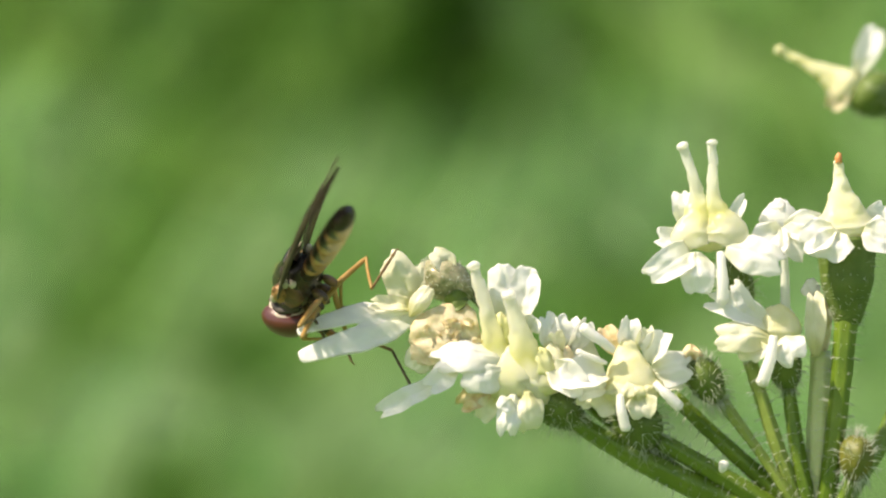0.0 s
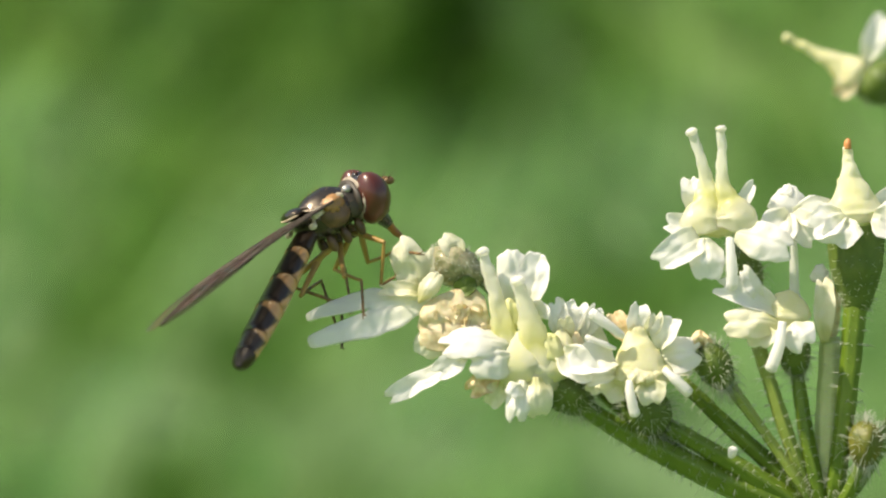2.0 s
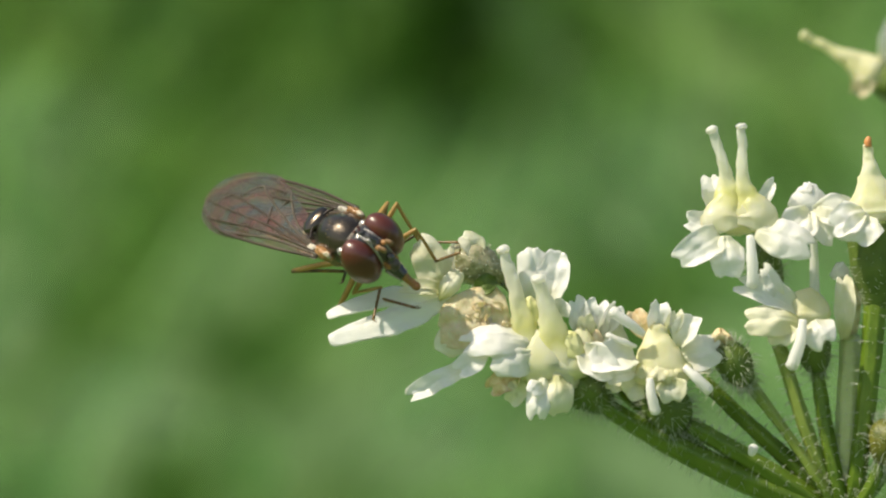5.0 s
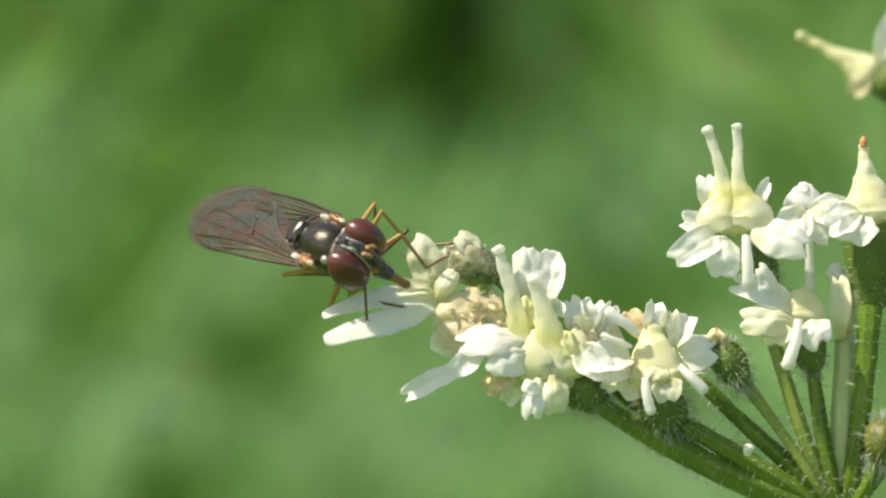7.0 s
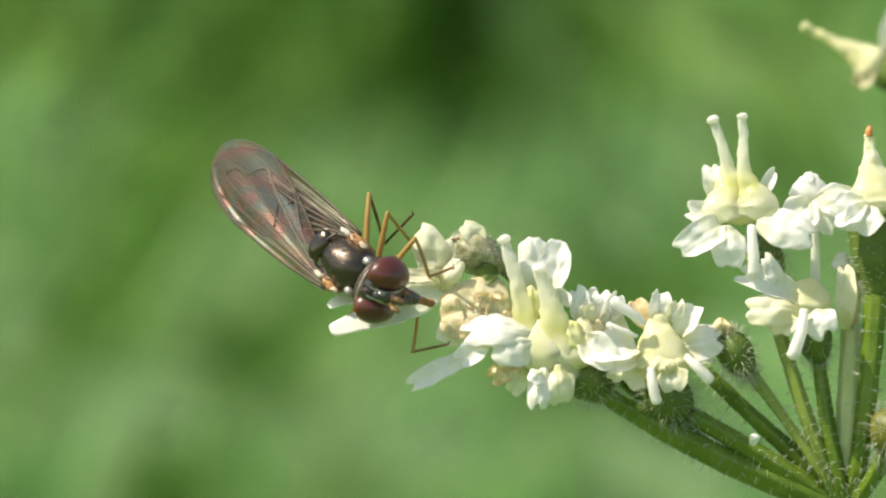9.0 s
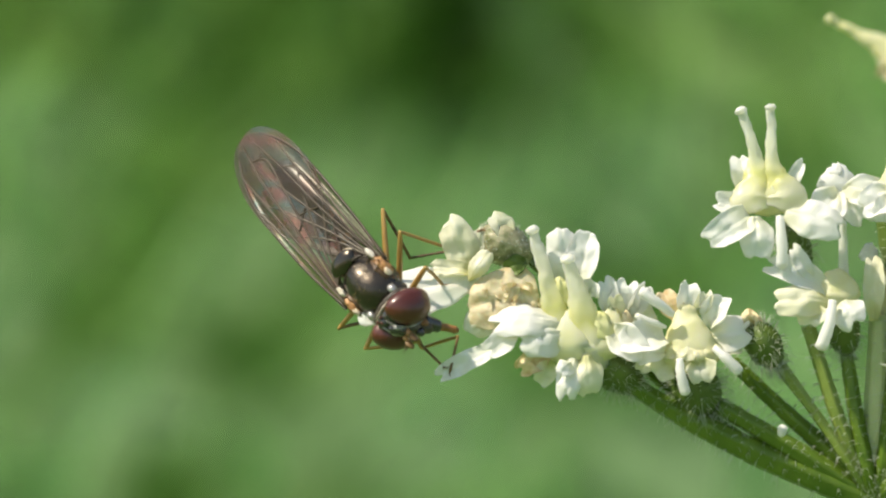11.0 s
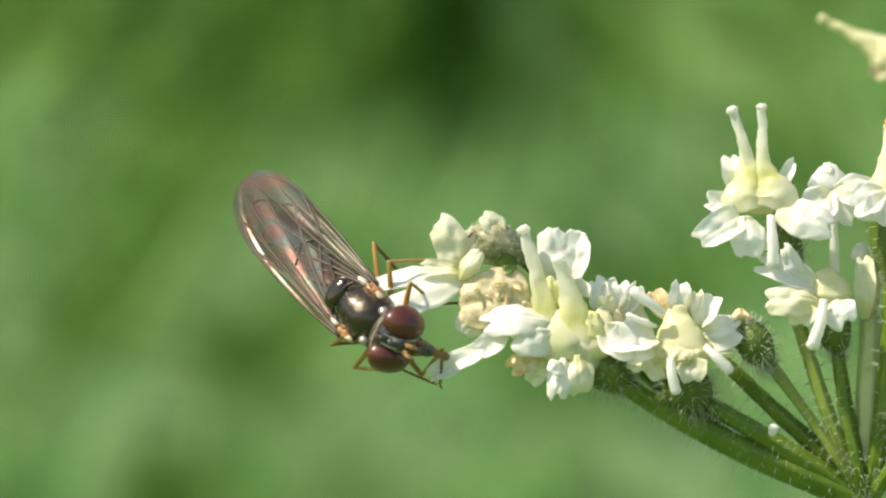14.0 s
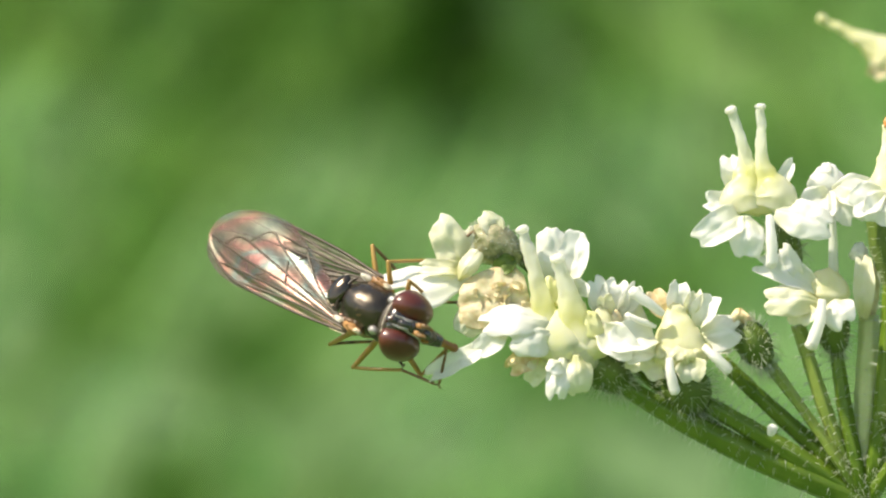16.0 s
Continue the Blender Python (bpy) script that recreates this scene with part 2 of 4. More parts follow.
def meadow_skin(name="meadow_green", vary=0.0):
    """Meadow far out of focus: soft patches of light and dark green that run into each other, the shade of one gap
    painted in near-black; vary sets blade from blade.
    """
    m = bpy.data.materials.new(name)
    m.use_nodes = True
    n, l = m.node_tree.nodes, m.node_tree.links
    p = n["Principled BSDF"]
    p.inputs["Roughness"].default_value, p.inputs["Specular IOR Level"].default_value = 1.0, 0.0
    tc = n.new("ShaderNodeTexCoord")
    warp, wadd = n.new("ShaderNodeTexNoise"), n.new("ShaderNodeVectorMath")
    warp.inputs["Scale"].default_value, warp.inputs["Detail"].default_value = 9.0, 1.0
    l.new(tc.outputs["Object"], warp.inputs["Vector"])
    sc = n.new("ShaderNodeVectorMath")
    sc.operation = "MULTIPLY_ADD"
    sc.inputs[1].default_value, sc.inputs[2].default_value = (0.03, 0.03, 0.03), (-0.015, -0.015, -0.015)
    l.new(warp.outputs["Color"], sc.inputs[0])
    l.new(tc.outputs["Object"], wadd.inputs[0]), l.new(sc.outputs[0], wadd.inputs[1])
    base = n.new("ShaderNodeTexNoise")
    base.inputs["Scale"].default_value, base.inputs["Detail"].default_value = 17.0, 1.5
    turn = n.new("ShaderNodeMapping")
    turn.vector_type = "TEXTURE"
    turn.inputs["Rotation"].default_value, turn.inputs["Scale"].default_value = (0, radians(30), 0), (1.0, 3.0, 2.4)
    l.new(wadd.outputs[0], turn.inputs["Vector"]), l.new(turn.outputs[0], base.inputs["Vector"])
    ramp = n.new("ShaderNodeValToRGB")
    ramp.color_ramp.interpolation = "EASE"
    ramp.color_ramp.elements[0].position, ramp.color_ramp.elements[1].position = 0.3, 0.7
    ramp.color_ramp.elements[0].color, ramp.color_ramp.elements[1].color = (0.068, 0.142, 0.034, 1), (0.147, 0.245, 0.105, 1)
    l.new(base.outputs["Fac"], ramp.inputs["Fac"])
    colour = ramp.outputs["Color"]
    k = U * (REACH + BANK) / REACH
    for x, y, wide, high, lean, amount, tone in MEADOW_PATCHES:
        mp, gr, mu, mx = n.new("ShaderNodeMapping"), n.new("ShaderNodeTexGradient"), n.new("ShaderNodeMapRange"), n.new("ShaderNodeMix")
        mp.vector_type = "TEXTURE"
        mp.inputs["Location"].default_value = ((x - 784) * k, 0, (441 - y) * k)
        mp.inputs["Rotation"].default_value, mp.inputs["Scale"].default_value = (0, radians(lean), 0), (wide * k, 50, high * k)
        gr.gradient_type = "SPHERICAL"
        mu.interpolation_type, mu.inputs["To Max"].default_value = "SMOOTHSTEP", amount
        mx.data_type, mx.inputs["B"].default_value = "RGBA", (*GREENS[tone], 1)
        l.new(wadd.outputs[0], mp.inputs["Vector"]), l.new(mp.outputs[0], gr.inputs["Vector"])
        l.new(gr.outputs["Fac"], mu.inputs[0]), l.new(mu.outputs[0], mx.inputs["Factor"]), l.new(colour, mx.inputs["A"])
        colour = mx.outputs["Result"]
    if vary:
        geo, span, shade = n.new("ShaderNodeNewGeometry"), n.new("ShaderNodeMapRange"), n.new("ShaderNodeHueSaturation")
        span.inputs["To Min"].default_value, span.inputs["To Max"].default_value = 2.55 - vary, 2.55 + vary
        l.new(geo.outputs["Random Per Island"], span.inputs[0]), l.new(span.outputs[0], shade.inputs["Value"]), l.new(colour, shade.inputs["Color"])
        colour = shade.outputs["Color"]
        p.inputs["Roughness"].default_value, p.inputs["Specular IOR Level"].default_value = 0.5, 0.3
        glow, mix = n.new("ShaderNodeBsdfTranslucent"), n.new("ShaderNodeMixShader")
        mix.inputs["Fac"].default_value = 0.45
        l.new(colour, glow.inputs["Color"]), l.new(p.outputs[0], mix.inputs[1]), l.new(glow.outputs[0], mix.inputs[2])
        l.new(mix.outputs[0], n["Material Output"].inputs["Surface"])
    l.new(colour, p.inputs["Base Color"])
    return m


# ---- ground ----
BANK = 1.42    # where the bank of the meadow crosses the height of the flowers
# deep is painted shade: the dark hollow between the plants at top centre
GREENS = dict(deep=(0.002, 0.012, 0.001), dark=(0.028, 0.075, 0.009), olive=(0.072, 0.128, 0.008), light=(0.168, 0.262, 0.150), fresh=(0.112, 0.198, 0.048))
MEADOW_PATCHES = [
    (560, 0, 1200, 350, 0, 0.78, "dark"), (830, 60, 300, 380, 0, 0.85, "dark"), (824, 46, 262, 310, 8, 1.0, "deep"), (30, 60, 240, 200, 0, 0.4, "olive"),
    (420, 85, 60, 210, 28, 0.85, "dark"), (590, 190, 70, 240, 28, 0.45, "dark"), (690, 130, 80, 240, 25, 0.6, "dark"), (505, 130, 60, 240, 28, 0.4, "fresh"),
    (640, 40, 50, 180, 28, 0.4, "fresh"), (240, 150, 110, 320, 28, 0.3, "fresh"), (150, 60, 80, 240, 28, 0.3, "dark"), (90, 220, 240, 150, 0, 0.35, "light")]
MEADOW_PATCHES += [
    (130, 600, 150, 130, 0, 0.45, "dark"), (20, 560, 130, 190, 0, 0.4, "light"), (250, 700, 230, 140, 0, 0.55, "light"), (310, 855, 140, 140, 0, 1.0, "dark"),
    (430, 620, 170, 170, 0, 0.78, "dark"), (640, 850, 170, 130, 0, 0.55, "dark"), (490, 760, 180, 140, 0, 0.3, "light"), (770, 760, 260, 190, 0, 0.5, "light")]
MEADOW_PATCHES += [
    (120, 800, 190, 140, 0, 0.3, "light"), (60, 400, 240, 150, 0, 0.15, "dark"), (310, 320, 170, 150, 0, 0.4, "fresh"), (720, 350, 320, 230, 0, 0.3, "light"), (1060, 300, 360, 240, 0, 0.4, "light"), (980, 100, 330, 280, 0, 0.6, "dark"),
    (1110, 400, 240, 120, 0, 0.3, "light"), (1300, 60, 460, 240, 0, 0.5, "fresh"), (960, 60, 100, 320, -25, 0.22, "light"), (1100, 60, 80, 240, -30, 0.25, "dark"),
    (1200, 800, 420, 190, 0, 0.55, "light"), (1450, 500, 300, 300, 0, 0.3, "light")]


BANK_LINE = [(-400, -0.9), (-40, -0.9), (-6, -0.9), (-1, -0.9), (0.5, -0.9), (0.8, -0.86), (1.05, -0.66), (1.2, -0.36), (BANK, 0.0),
             (1.7, 0.45), (2.1, 1.0), (2.7, 1.6), (3.6, 2.1), (6, 2.6), (40, 3.4), (400, 6)]


def make_ground():
    xs = [-400, -60, -8, -2, -0.6, 0, 0.6, 2, 8, 60, 400]
    vs = [(x, y, z) for y, z in BANK_LINE for x in xs]
    w = len(xs)
    fs = [(r * w + c, r * w + c + 1, (r + 1) * w + c + 1, (r + 1) * w + c) for r in range(len(BANK_LINE) - 1) for c in range(w - 1)]
    me = bpy.data.meshes.new("ground")
    me.from_pydata(vs, [], fs)
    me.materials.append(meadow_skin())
    for f in me.polygons:
        f.use_smooth = True
    return tagged(new("ground", me), "soft green meadow bank far out of focus", "meadow", kind="structure")


def make_grass(count=7500):
    """Leaning blades and broad leaves all over the bank, thickest behind the flowers."""
    rng = random.Random(21)
    ys, zs = [p[0] for p in BANK_LINE], [p[1] for p in BANK_LINE]
    vs, fs = [], []
    for i in range(count):
        near = i < count * 0.3
        x, y = (rng.uniform(-0.5, 0.5), rng.uniform(1.08, 1.75)) if near else (rng.uniform(-3, 3), rng.uniform(0.45, 3.4))
        root = Vector((x, y, float(np.interp(y, ys, zs)) - 0.004))
        lean = radians(rng.gauss(24 if x < 0.05 else -8, 16))
        way = Vector((math.sin(lean), -rng.uniform(0.15, 0.5), math.cos(lean))).normalized()
        broad = rng.random() < 0.3
        ln, wd = (rng.uniform(0.03, 0.07), rng.uniform(0.012, 0.024)) if broad else (rng.uniform(0.06, 0.15), rng.uniform(0.003, 0.007))
        side = way.cross(Vector((rng.uniform(-0.5, 0.5), -1, rng.uniform(-0.3, 0.3)))).normalized()
        k, n = len(vs), 4
        for j in range(n + 1):
            t = j / n
            c = root + way * ln * t + Vector((way.x * 0.2, -0.25, -0.35)) * ln * t * t * 0.5
            w = wd * (math.sin(math.pi * (0.08 + 0.9 * t)) if broad else 1 - t ** 2) + 0.0004
            vs += [c - side * w / 2, c + Vector((0, 0.12 * w, -0.12 * w)), c + side * w / 2]
        for j in range(n):
            a = k + 3 * j
            fs += [(a, a + 1, a + 4, a + 3), (a + 1, a + 2, a + 5, a + 4)]
    me = bpy.data.meshes.new("meadow_grass")
    me.from_pydata(vs, [], fs)
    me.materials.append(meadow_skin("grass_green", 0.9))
    return tagged(new("meadow_grass", me), "blurred green grass and leaves on the bank", "grass", kind="stuff")


make_ground()
make_grass()


# ---- mesh helpers ----
def linked(name, vs, fs, mats, parent, label="", at_place=None, along=None):
    """One mesh object under a thing or part, its points given in the thing's own space."""
    me = bpy.data.meshes.new(name)
    home = Vector(at_place) if at_place is not None else Vector((0, 0, 0))
    me.from_pydata([tuple(Vector(v) - home) for v in vs], [], fs)
    for m in mats if isinstance(mats, (list, tuple)) else [mats]:
        me.materials.append(m)
    me.polygons.foreach_set("use_smooth", [True] * len(me.polygons))
    if along:
        me.attributes.new("along", "FLOAT", "POINT").data.foreach_set("value", along)
    me.update()
    ob = new(name, me)
    ob.parent = parent
    ob.location = home
    if label:
        tagged(ob, label)
    return ob


def rough(p, size, scale):
    """A small random push, the same at the same place."""
    return noise.noise_vector(Vector(p) * scale) * size


def tube(points, radii, sides=8, steps=4, caps=True):
    """Points and faces of a tapered round tube along a smooth line."""
    pts = [Vector(p) for p in points]
    line, rad = [], []
    for i in range(len(pts) - 1):
        a, b = pts[max(i - 1, 0)], pts[i]
        c, d = pts[i + 1], pts[min(i + 2, len(pts) - 1)]
        for s in range(steps):
            t = s / steps
            line.append(0.5 * ((2 * b) + (c - a) * t + (2 * a - 5 * b + 4 * c - d) * t * t + (3 * b - a - 3 * c + d) * t ** 3))
            rad.append(radii[i] * (1 - t) + radii[i + 1] * t)
    line.append(pts[-1]), rad.append(radii[-1])
    vs, fs = [], []
    side = None
    for i, p in enumerate(line):
        d = (line[min(i + 1, len(line) - 1)] - line[max(i - 1, 0)]).normalized()
        if side is None:
            side = d.orthogonal().normalized()
        side = (side - d * side.dot(d)).normalized()
        up = d.cross(side)
        for j in range(sides):
            a = 2 * math.pi * j / sides
            vs.append(p + (side * math.cos(a) + up * math.sin(a)) * rad[i])
    for i in range(len(line) - 1):
        for j in range(sides):
            k = (j + 1) % sides
            fs.append((i * sides + j, i * sides + k, (i + 1) * sides + k, (i + 1) * sides + j))
    if caps:
        fs.append(tuple(range(sides))[::-1]), fs.append(tuple((len(line) - 1) * sides + j for j in range(sides)))
    return vs, fs


def blob(centre, radii, turn=None, rows=10, cols=16, lump=0.0, scale=30000.0, shape=None):
    """Points and faces of a rounded body; shape(v) bends the unit ball before it is sized."""
    vs, fs = [], []
    for i in range(rows + 1):
        a = math.pi * i / rows
        for j in range(cols):
            b = 2 * math.pi * j / cols
            v = Vector((math.sin(a) * math.cos(b), math.sin(a) * math.sin(b), math.cos(a)))
            if shape:
                v = shape(v)
            v = Vector((v.x * radii[0], v.y * radii[1], v.z * radii[2]))
            if turn:
                v = turn @ v
            p = Vector(centre) + v
            vs.append(p + rough(p, lump, scale) if lump else p)
    for i in range(rows):
        for j in range(cols):
            k = (j + 1) % cols
            fs.append((i * cols + j, (i + 1) * cols + j, (i + 1) * cols + k, i * cols + k))
    return vs, fs


def joined(*pieces):
    vs, fs = [], []
    for v, f in pieces:
        k = len(vs)
        vs += v
        fs += [tuple(i + k for i in face) for face in f]
    return vs, fs


def aimed(way, side=None):
    """A turn that lays the z axis along way."""
    return Vector(way).to_track_quat("Z", "Y").to_matrix()


def sheet(base, tip, width, face, bend=0.15, cup=0.15, notch=0.25, thick=1.3, waist=0.35, crinkle=2.6, seed=0, full=0.62, curl=0.0, lobes=0.0):
    """A petal with thickness: narrow at the base, widest near full, notched or two-lobed, its rim curled. Points, faces, and how far along each point lies."""
    base, tip, n = Vector(base), Vector(tip), Vector(face)
    a = tip - base
    length = a.length
    n = (n - a * n.dot(a) / a.length_squared).normalized()
    s = a.normalized().cross(n)
    nu, nv = 18, 22 if not lobes else 34
    top, along = [], []
    for i in range(nu + 1):
        for j in range(nv + 1):
            v = 2 * j / nv - 1
            if lobes:
                q = max(-0.75, (abs(v) - 0.60) / 0.40)
                reach = 1 - 0.30 * q ** 4 if q > 0 else 1 - 0.22 * abs(q) ** 4
                reach -= lobes * max(0.0, min(1.0, (0.30 - abs(v)) / 0.24)) + (0.06 if v > 0 else 0.0)
            else:
                q = abs(v) - 0.42
                drop = min(0.5, 0.42 * width / length)
                reach = 1 - drop * (1 - math.sqrt(max(0.0, 1 - (q / 0.58) ** 2))) if q > 0 else 1 - notch * 0.3 * (1 + math.cos(math.pi * v / 0.42))
                reach += 0.08 * v * math.sin(seed) + 0.08 * noise.noise(Vector((v * 2.3, seed * 0.37, 0))) + 0.025 * noise.noise(Vector((v * 7.1, seed * 0.91, 3)))
            u = i / nu * reach
            w = width / 2 * (waist + (1 - waist) * math.sin(math.pi / 2 * min(1, (i / nu) / full)) ** 1.3)
            w *= 1 - 0.12 * max(0, (i / nu - full) / (1 - full)) ** 2
            w *= 1 + 0.07 * noise.noise(Vector((i / nu * 5, seed * 0.7, 1 if v > 0 else 5)))
            p = base + a * u + s * (v * w) + n * (bend * length * math.sin(math.pi * 0.9 * u) + cup * width * v * v + curl * length * u ** 3)
            q = p + Vector((seed * 0.013, seed * 0.007, 0))
            top.append(p + n * noise.noise(q * 2600) * crinkle * U * 2.4 + n * noise.noise(q * 7000) * crinkle * U * 0.5
                       + n * math.sin(v * 9 + seed) * u * width * 0.010 - n * math.exp(-(v / 0.12) ** 2) * width * 0.03)
            along.append(i / nu)
    w = nv + 1
    vs = [p + n * thick * U / 2 for p in top] + [p - n * thick * U / 2 for p in top]
    k = len(top)
    fs = []
    for i in range(nu):
        for j in range(nv):
            q = (i * w + j, i * w + j + 1, (i + 1) * w + j + 1, (i + 1) * w + j)
            fs.append(q), fs.append(tuple(k + x for x in reversed(q)))
    rim = [j for j in range(w)] + [i * w + nv for i in range(1, nu + 1)] + [nu * w + j for j in range(nv - 1, -1, -1)] + [i * w for i in range(nu - 1, 0, -1)]
    for i, a0 in enumerate(rim):
        b0 = rim[(i + 1) % len(rim)]
        fs.append((a0, k + a0, k + b0, b0))
    return vs, fs, along * 2


def hairs(roots, length, thick, rng, droop=0.25):
    """Many fine tapering hairs, from pairs of root and outward way."""
    vs, fs = [], []
    for p, way in roots:
        way = (way + Vector((rng.uniform(-1, 1), rng.uniform(-1, 1), rng.uniform(-1, 1))) * 0.45).normalized()
        ln = length * rng.uniform(0.5, 1.2)
        s = way.orthogonal().normalized() * thick
        t = way.cross(s).normalized() * thick
        mid = p + way * ln * 0.55
        end = p + way * ln + Vector((0, 0, -droop * ln)) + s * rng.uniform(-4, 4)
        k = len(vs)
        for c, r in ((p, 1.0), (mid, 0.7)):
            vs += [c + s * r, c - s * 0.5 * r + t * 0.87 * r, c - s * 0.5 * r - t * 0.87 * r]
        vs.append(end)
        for j in range(3):
            m = (j + 1) % 3
            fs += [(k + j, k + m, k + 3 + m, k + 3 + j), (k + 3 + j, k + 3 + m, k + 6)]
    return vs, fs


# ---- the umbel ----
HUB = at(1440, 935, 60)
umbel = tagged(new("hogweed_umbel"), "white hogweed flower head with hairy green stalks", "flower")
umbel.location = HUB
RNG = random.Random(7)


def here(x, y, deep=0.0):
    return at(x, y, deep) - HUB


def put_petal(parent, base, tip, width, face=(0, -1, 0.3), mat=None, label="", **kw):
    kw["seed"] = kw.get("seed", RNG.randrange(1000))
    vs, fs, along = sheet(here(*base), here(*tip), width * U, face, **kw)
    return linked("petal", vs, fs, mat or PETAL, parent, label, along=along)


def put_tube(name, parent, line, radii, mat, label="", sides=10, steps=5):
    vs, fs = tube([here(*p) for p in line], [r * U for r in radii], sides, steps)
    return linked(name, vs, fs, mat, parent, label, along=[1.0] * len(vs))


def put_dome(parent, lobes, mat=None, name="nectary", label="", drawn=0.38):
    """The swollen nectar cushion, of one or two lobes: (x, y, deep, radius across, radius up)."""
    made = []
    for x, y, deep, rx, rz in lobes:
        def ribbed(v):
            a = math.atan2(v.y, v.x)
            w = 1 + 0.09 * math.sin(7 * a + x) * (1 - v.z * v.z)
            if v.z > 0:      # draws in towards a blunt point
                w *= 1 - drawn * v.z ** 0.8 * (1 - v.z * 0.2)
            return Vector((v.x * w, v.y * w, v.z if v.z > 0 else v.z * 0.7))
        made.append(blob(here(x, y, deep), (rx * U, rx * 0.6 * U, rz * U), None, 12, 18, 6 * U, 7000, ribbed))
    vs, fs = joined(*made)
    return linked(name, vs, fs, mat or NECTARY, parent, label, along=[0.8] * len(vs))


def put_flask(parent, line, radii, mat=None, knob=0, label=""):
    """A swollen cushion that draws out into its style."""
    pts = [here(*p) for p in line]
    vs, fs = tube(pts, [r * U for r in radii], 18, 6)
    n = len(vs) // 18
    for i, v in enumerate(vs):
        c = sum(vs[i // 18 * 18:i // 18 * 18 + 18], Vector()) / 18
        low = max(0.0, 1 - (i // 18) / (n * 0.55))
        v = Vector((v.x, c.y + (v.y - c.y) * 0.6, v.z))
        vs[i] = v + (v - c) * low * 0.12 * math.sin(6 * 2 * math.pi * (i % 18) / 18 + line[0][0])
    along = [(i // 18) / (n - 1) for i in range(len(vs))]
    vs = [v + rough(v, 4.5 * U, 3500) + rough(v, 2.4 * U, 9000) for v in vs]
    piece = (vs, fs)
    if knob:
        way = (pts[-1] - pts[-2]).normalized()
        piece = joined(piece, blob(pts[-1], (knob * U, knob * U, knob * 0.62 * U), aimed(way), 8, 12, 2 * U))
        along += [1.0] * (len(piece[0]) - len(along))
    return linked("nectary_and_style", *piece, mat or NECTARY, parent, label, along=along)


def put_ovary(x, y, deep, wide, high, lean=(0, 0, 1), mat=None, hair=30, count=160, label="white floret on a bristly green ovary", name="floret"):
    """A ribbed ovary with its bristles; lean is the way from its stalk to its flower."""
    turn = aimed(lean)

    def ribbed(v):
        a = math.atan2(v.y, v.x)
        k = 1 + 0.07 * math.cos(6 * a)
        return Vector((v.x * k * (1 + 0.18 * v.z), v.y * k * 0.85 * (1 + 0.18 * v.z), v.z))
    vs, fs = blob(here(x, y, deep), (wide * U, wide * U, high * U), turn, 14, 24, 3 * U, 20000, ribbed)
    ob = linked(name, vs, fs, mat or OVARY, umbel, label, along=[0.8] * len(vs))
    c = here(x, y, deep)
    roots = []
    for _ in range(count * 2):
        p = Vector(vs[RNG.randrange(len(vs))])
        roots.append((p, (p - c).normalized()))
    hv, hf = hairs(roots, hair * 1.0 * U, 0.55 * U, RNG)
    tagged(linked("bristles", hv, hf, HAIR, ob, "fine white bristles"), kind="stuff")
    return ob


def put_stalk(line, radii, mat=None, hair=16, count=150, name="pedicel", label=""):
    pts = [here(*p) for p in line]
    sides = 24
    vs, fs = tube(pts, [r * U for r in radii], sides, 7)
    for i in range(len(vs) // sides):      # ridges along the stalk
        ring = vs[i * sides:(i + 1) * sides]
        c = sum(ring, Vector()) / sides
        for j, v in enumerate(ring):
            vs[i * sides + j] = c + (v - c) * (1 + 0.07 * math.cos(6 * 2 * math.pi * j / sides)) + rough(v, 1.6 * U, 15000)
    ob = linked(name, vs, fs, mat or STEM, umbel, label)
    n = len(vs) // sides
    roots = []
    for _ in range(int(count * 1.5)):
        i, j = RNG.randrange(n), RNG.randrange(sides)
        c = sum(vs[i * sides:(i + 1) * sides], Vector()) / sides
        roots.append((vs[i * sides + j], (vs[i * sides + j] - c).normalized()))
    hv, hf = hairs(roots, hair * 1.1 * U, 0.55 * U, RNG)
    tagged(linked("bristles", hv, hf, HAIR, ob, "short pale bristles"), kind="stuff")
    return ob


def put_filament(parent, line, r=9, mat=None):
    pts = [here(*p) for p in line]
    body = tube(pts, [r * 0.6 * U] + [r * 0.9 * U] * (len(line) - 2) + [r * U], 10, 5)
    vs, fs = joined(body, blob(pts[-1], (r * U, r * U, r * 0.7 * U), aimed(pts[-1] - pts[-2]), 8, 10))
    vs = [Vector((v.x, v.y * 1.0, v.z)) + rough(v, 1.5 * U, 6000) for v in vs]
    return linked("filament", vs, fs, mat or PETAL, parent, along=[1.0] * len(vs))


# stalks of the florets, and the stem down to the ground
hub_at = (1460, 932, 60)
put_stalk([hub_at, (1270, 852, 40), (1146, 794, 15), (1024, 722, 4)], [26, 24, 19, 15], hair=18, count=260)
put_stalk([hub_at, (1362, 868, 45), (1268, 810, 30), (1180, 760, 20)], [20, 20, 17, 15], hair=16, count=180)
put_stalk([hub_at, (1400, 862, 60), (1290, 762, 60), (1205, 680, 60)], [19, 18, 14, 12], hair=16, count=180)
put_stalk([hub_at, (1420, 872, 30), (1350, 770, 30), (1290, 690, 30)], [10, 10, 9, 12], STEM_MID, hair=12, count=140)
put_stalk([hub_at, (1425, 862, 40), (1385, 760, 30), (1340, 618, 25)], [13, 13, 13, 12], STEM_MID, hair=18, count=200)
put_stalk([hub_at, (1446, 880, 30), (1425, 780, 30), (1408, 670, 35)], [15, 14, 13, 11], hair=16, count=160)
put_stalk([hub_at, (1455, 860, 50), (1462, 740, 46), (1466, 600, 50)], [17, 19, 21, 17], STEM_PALE, hair=12, count=140)
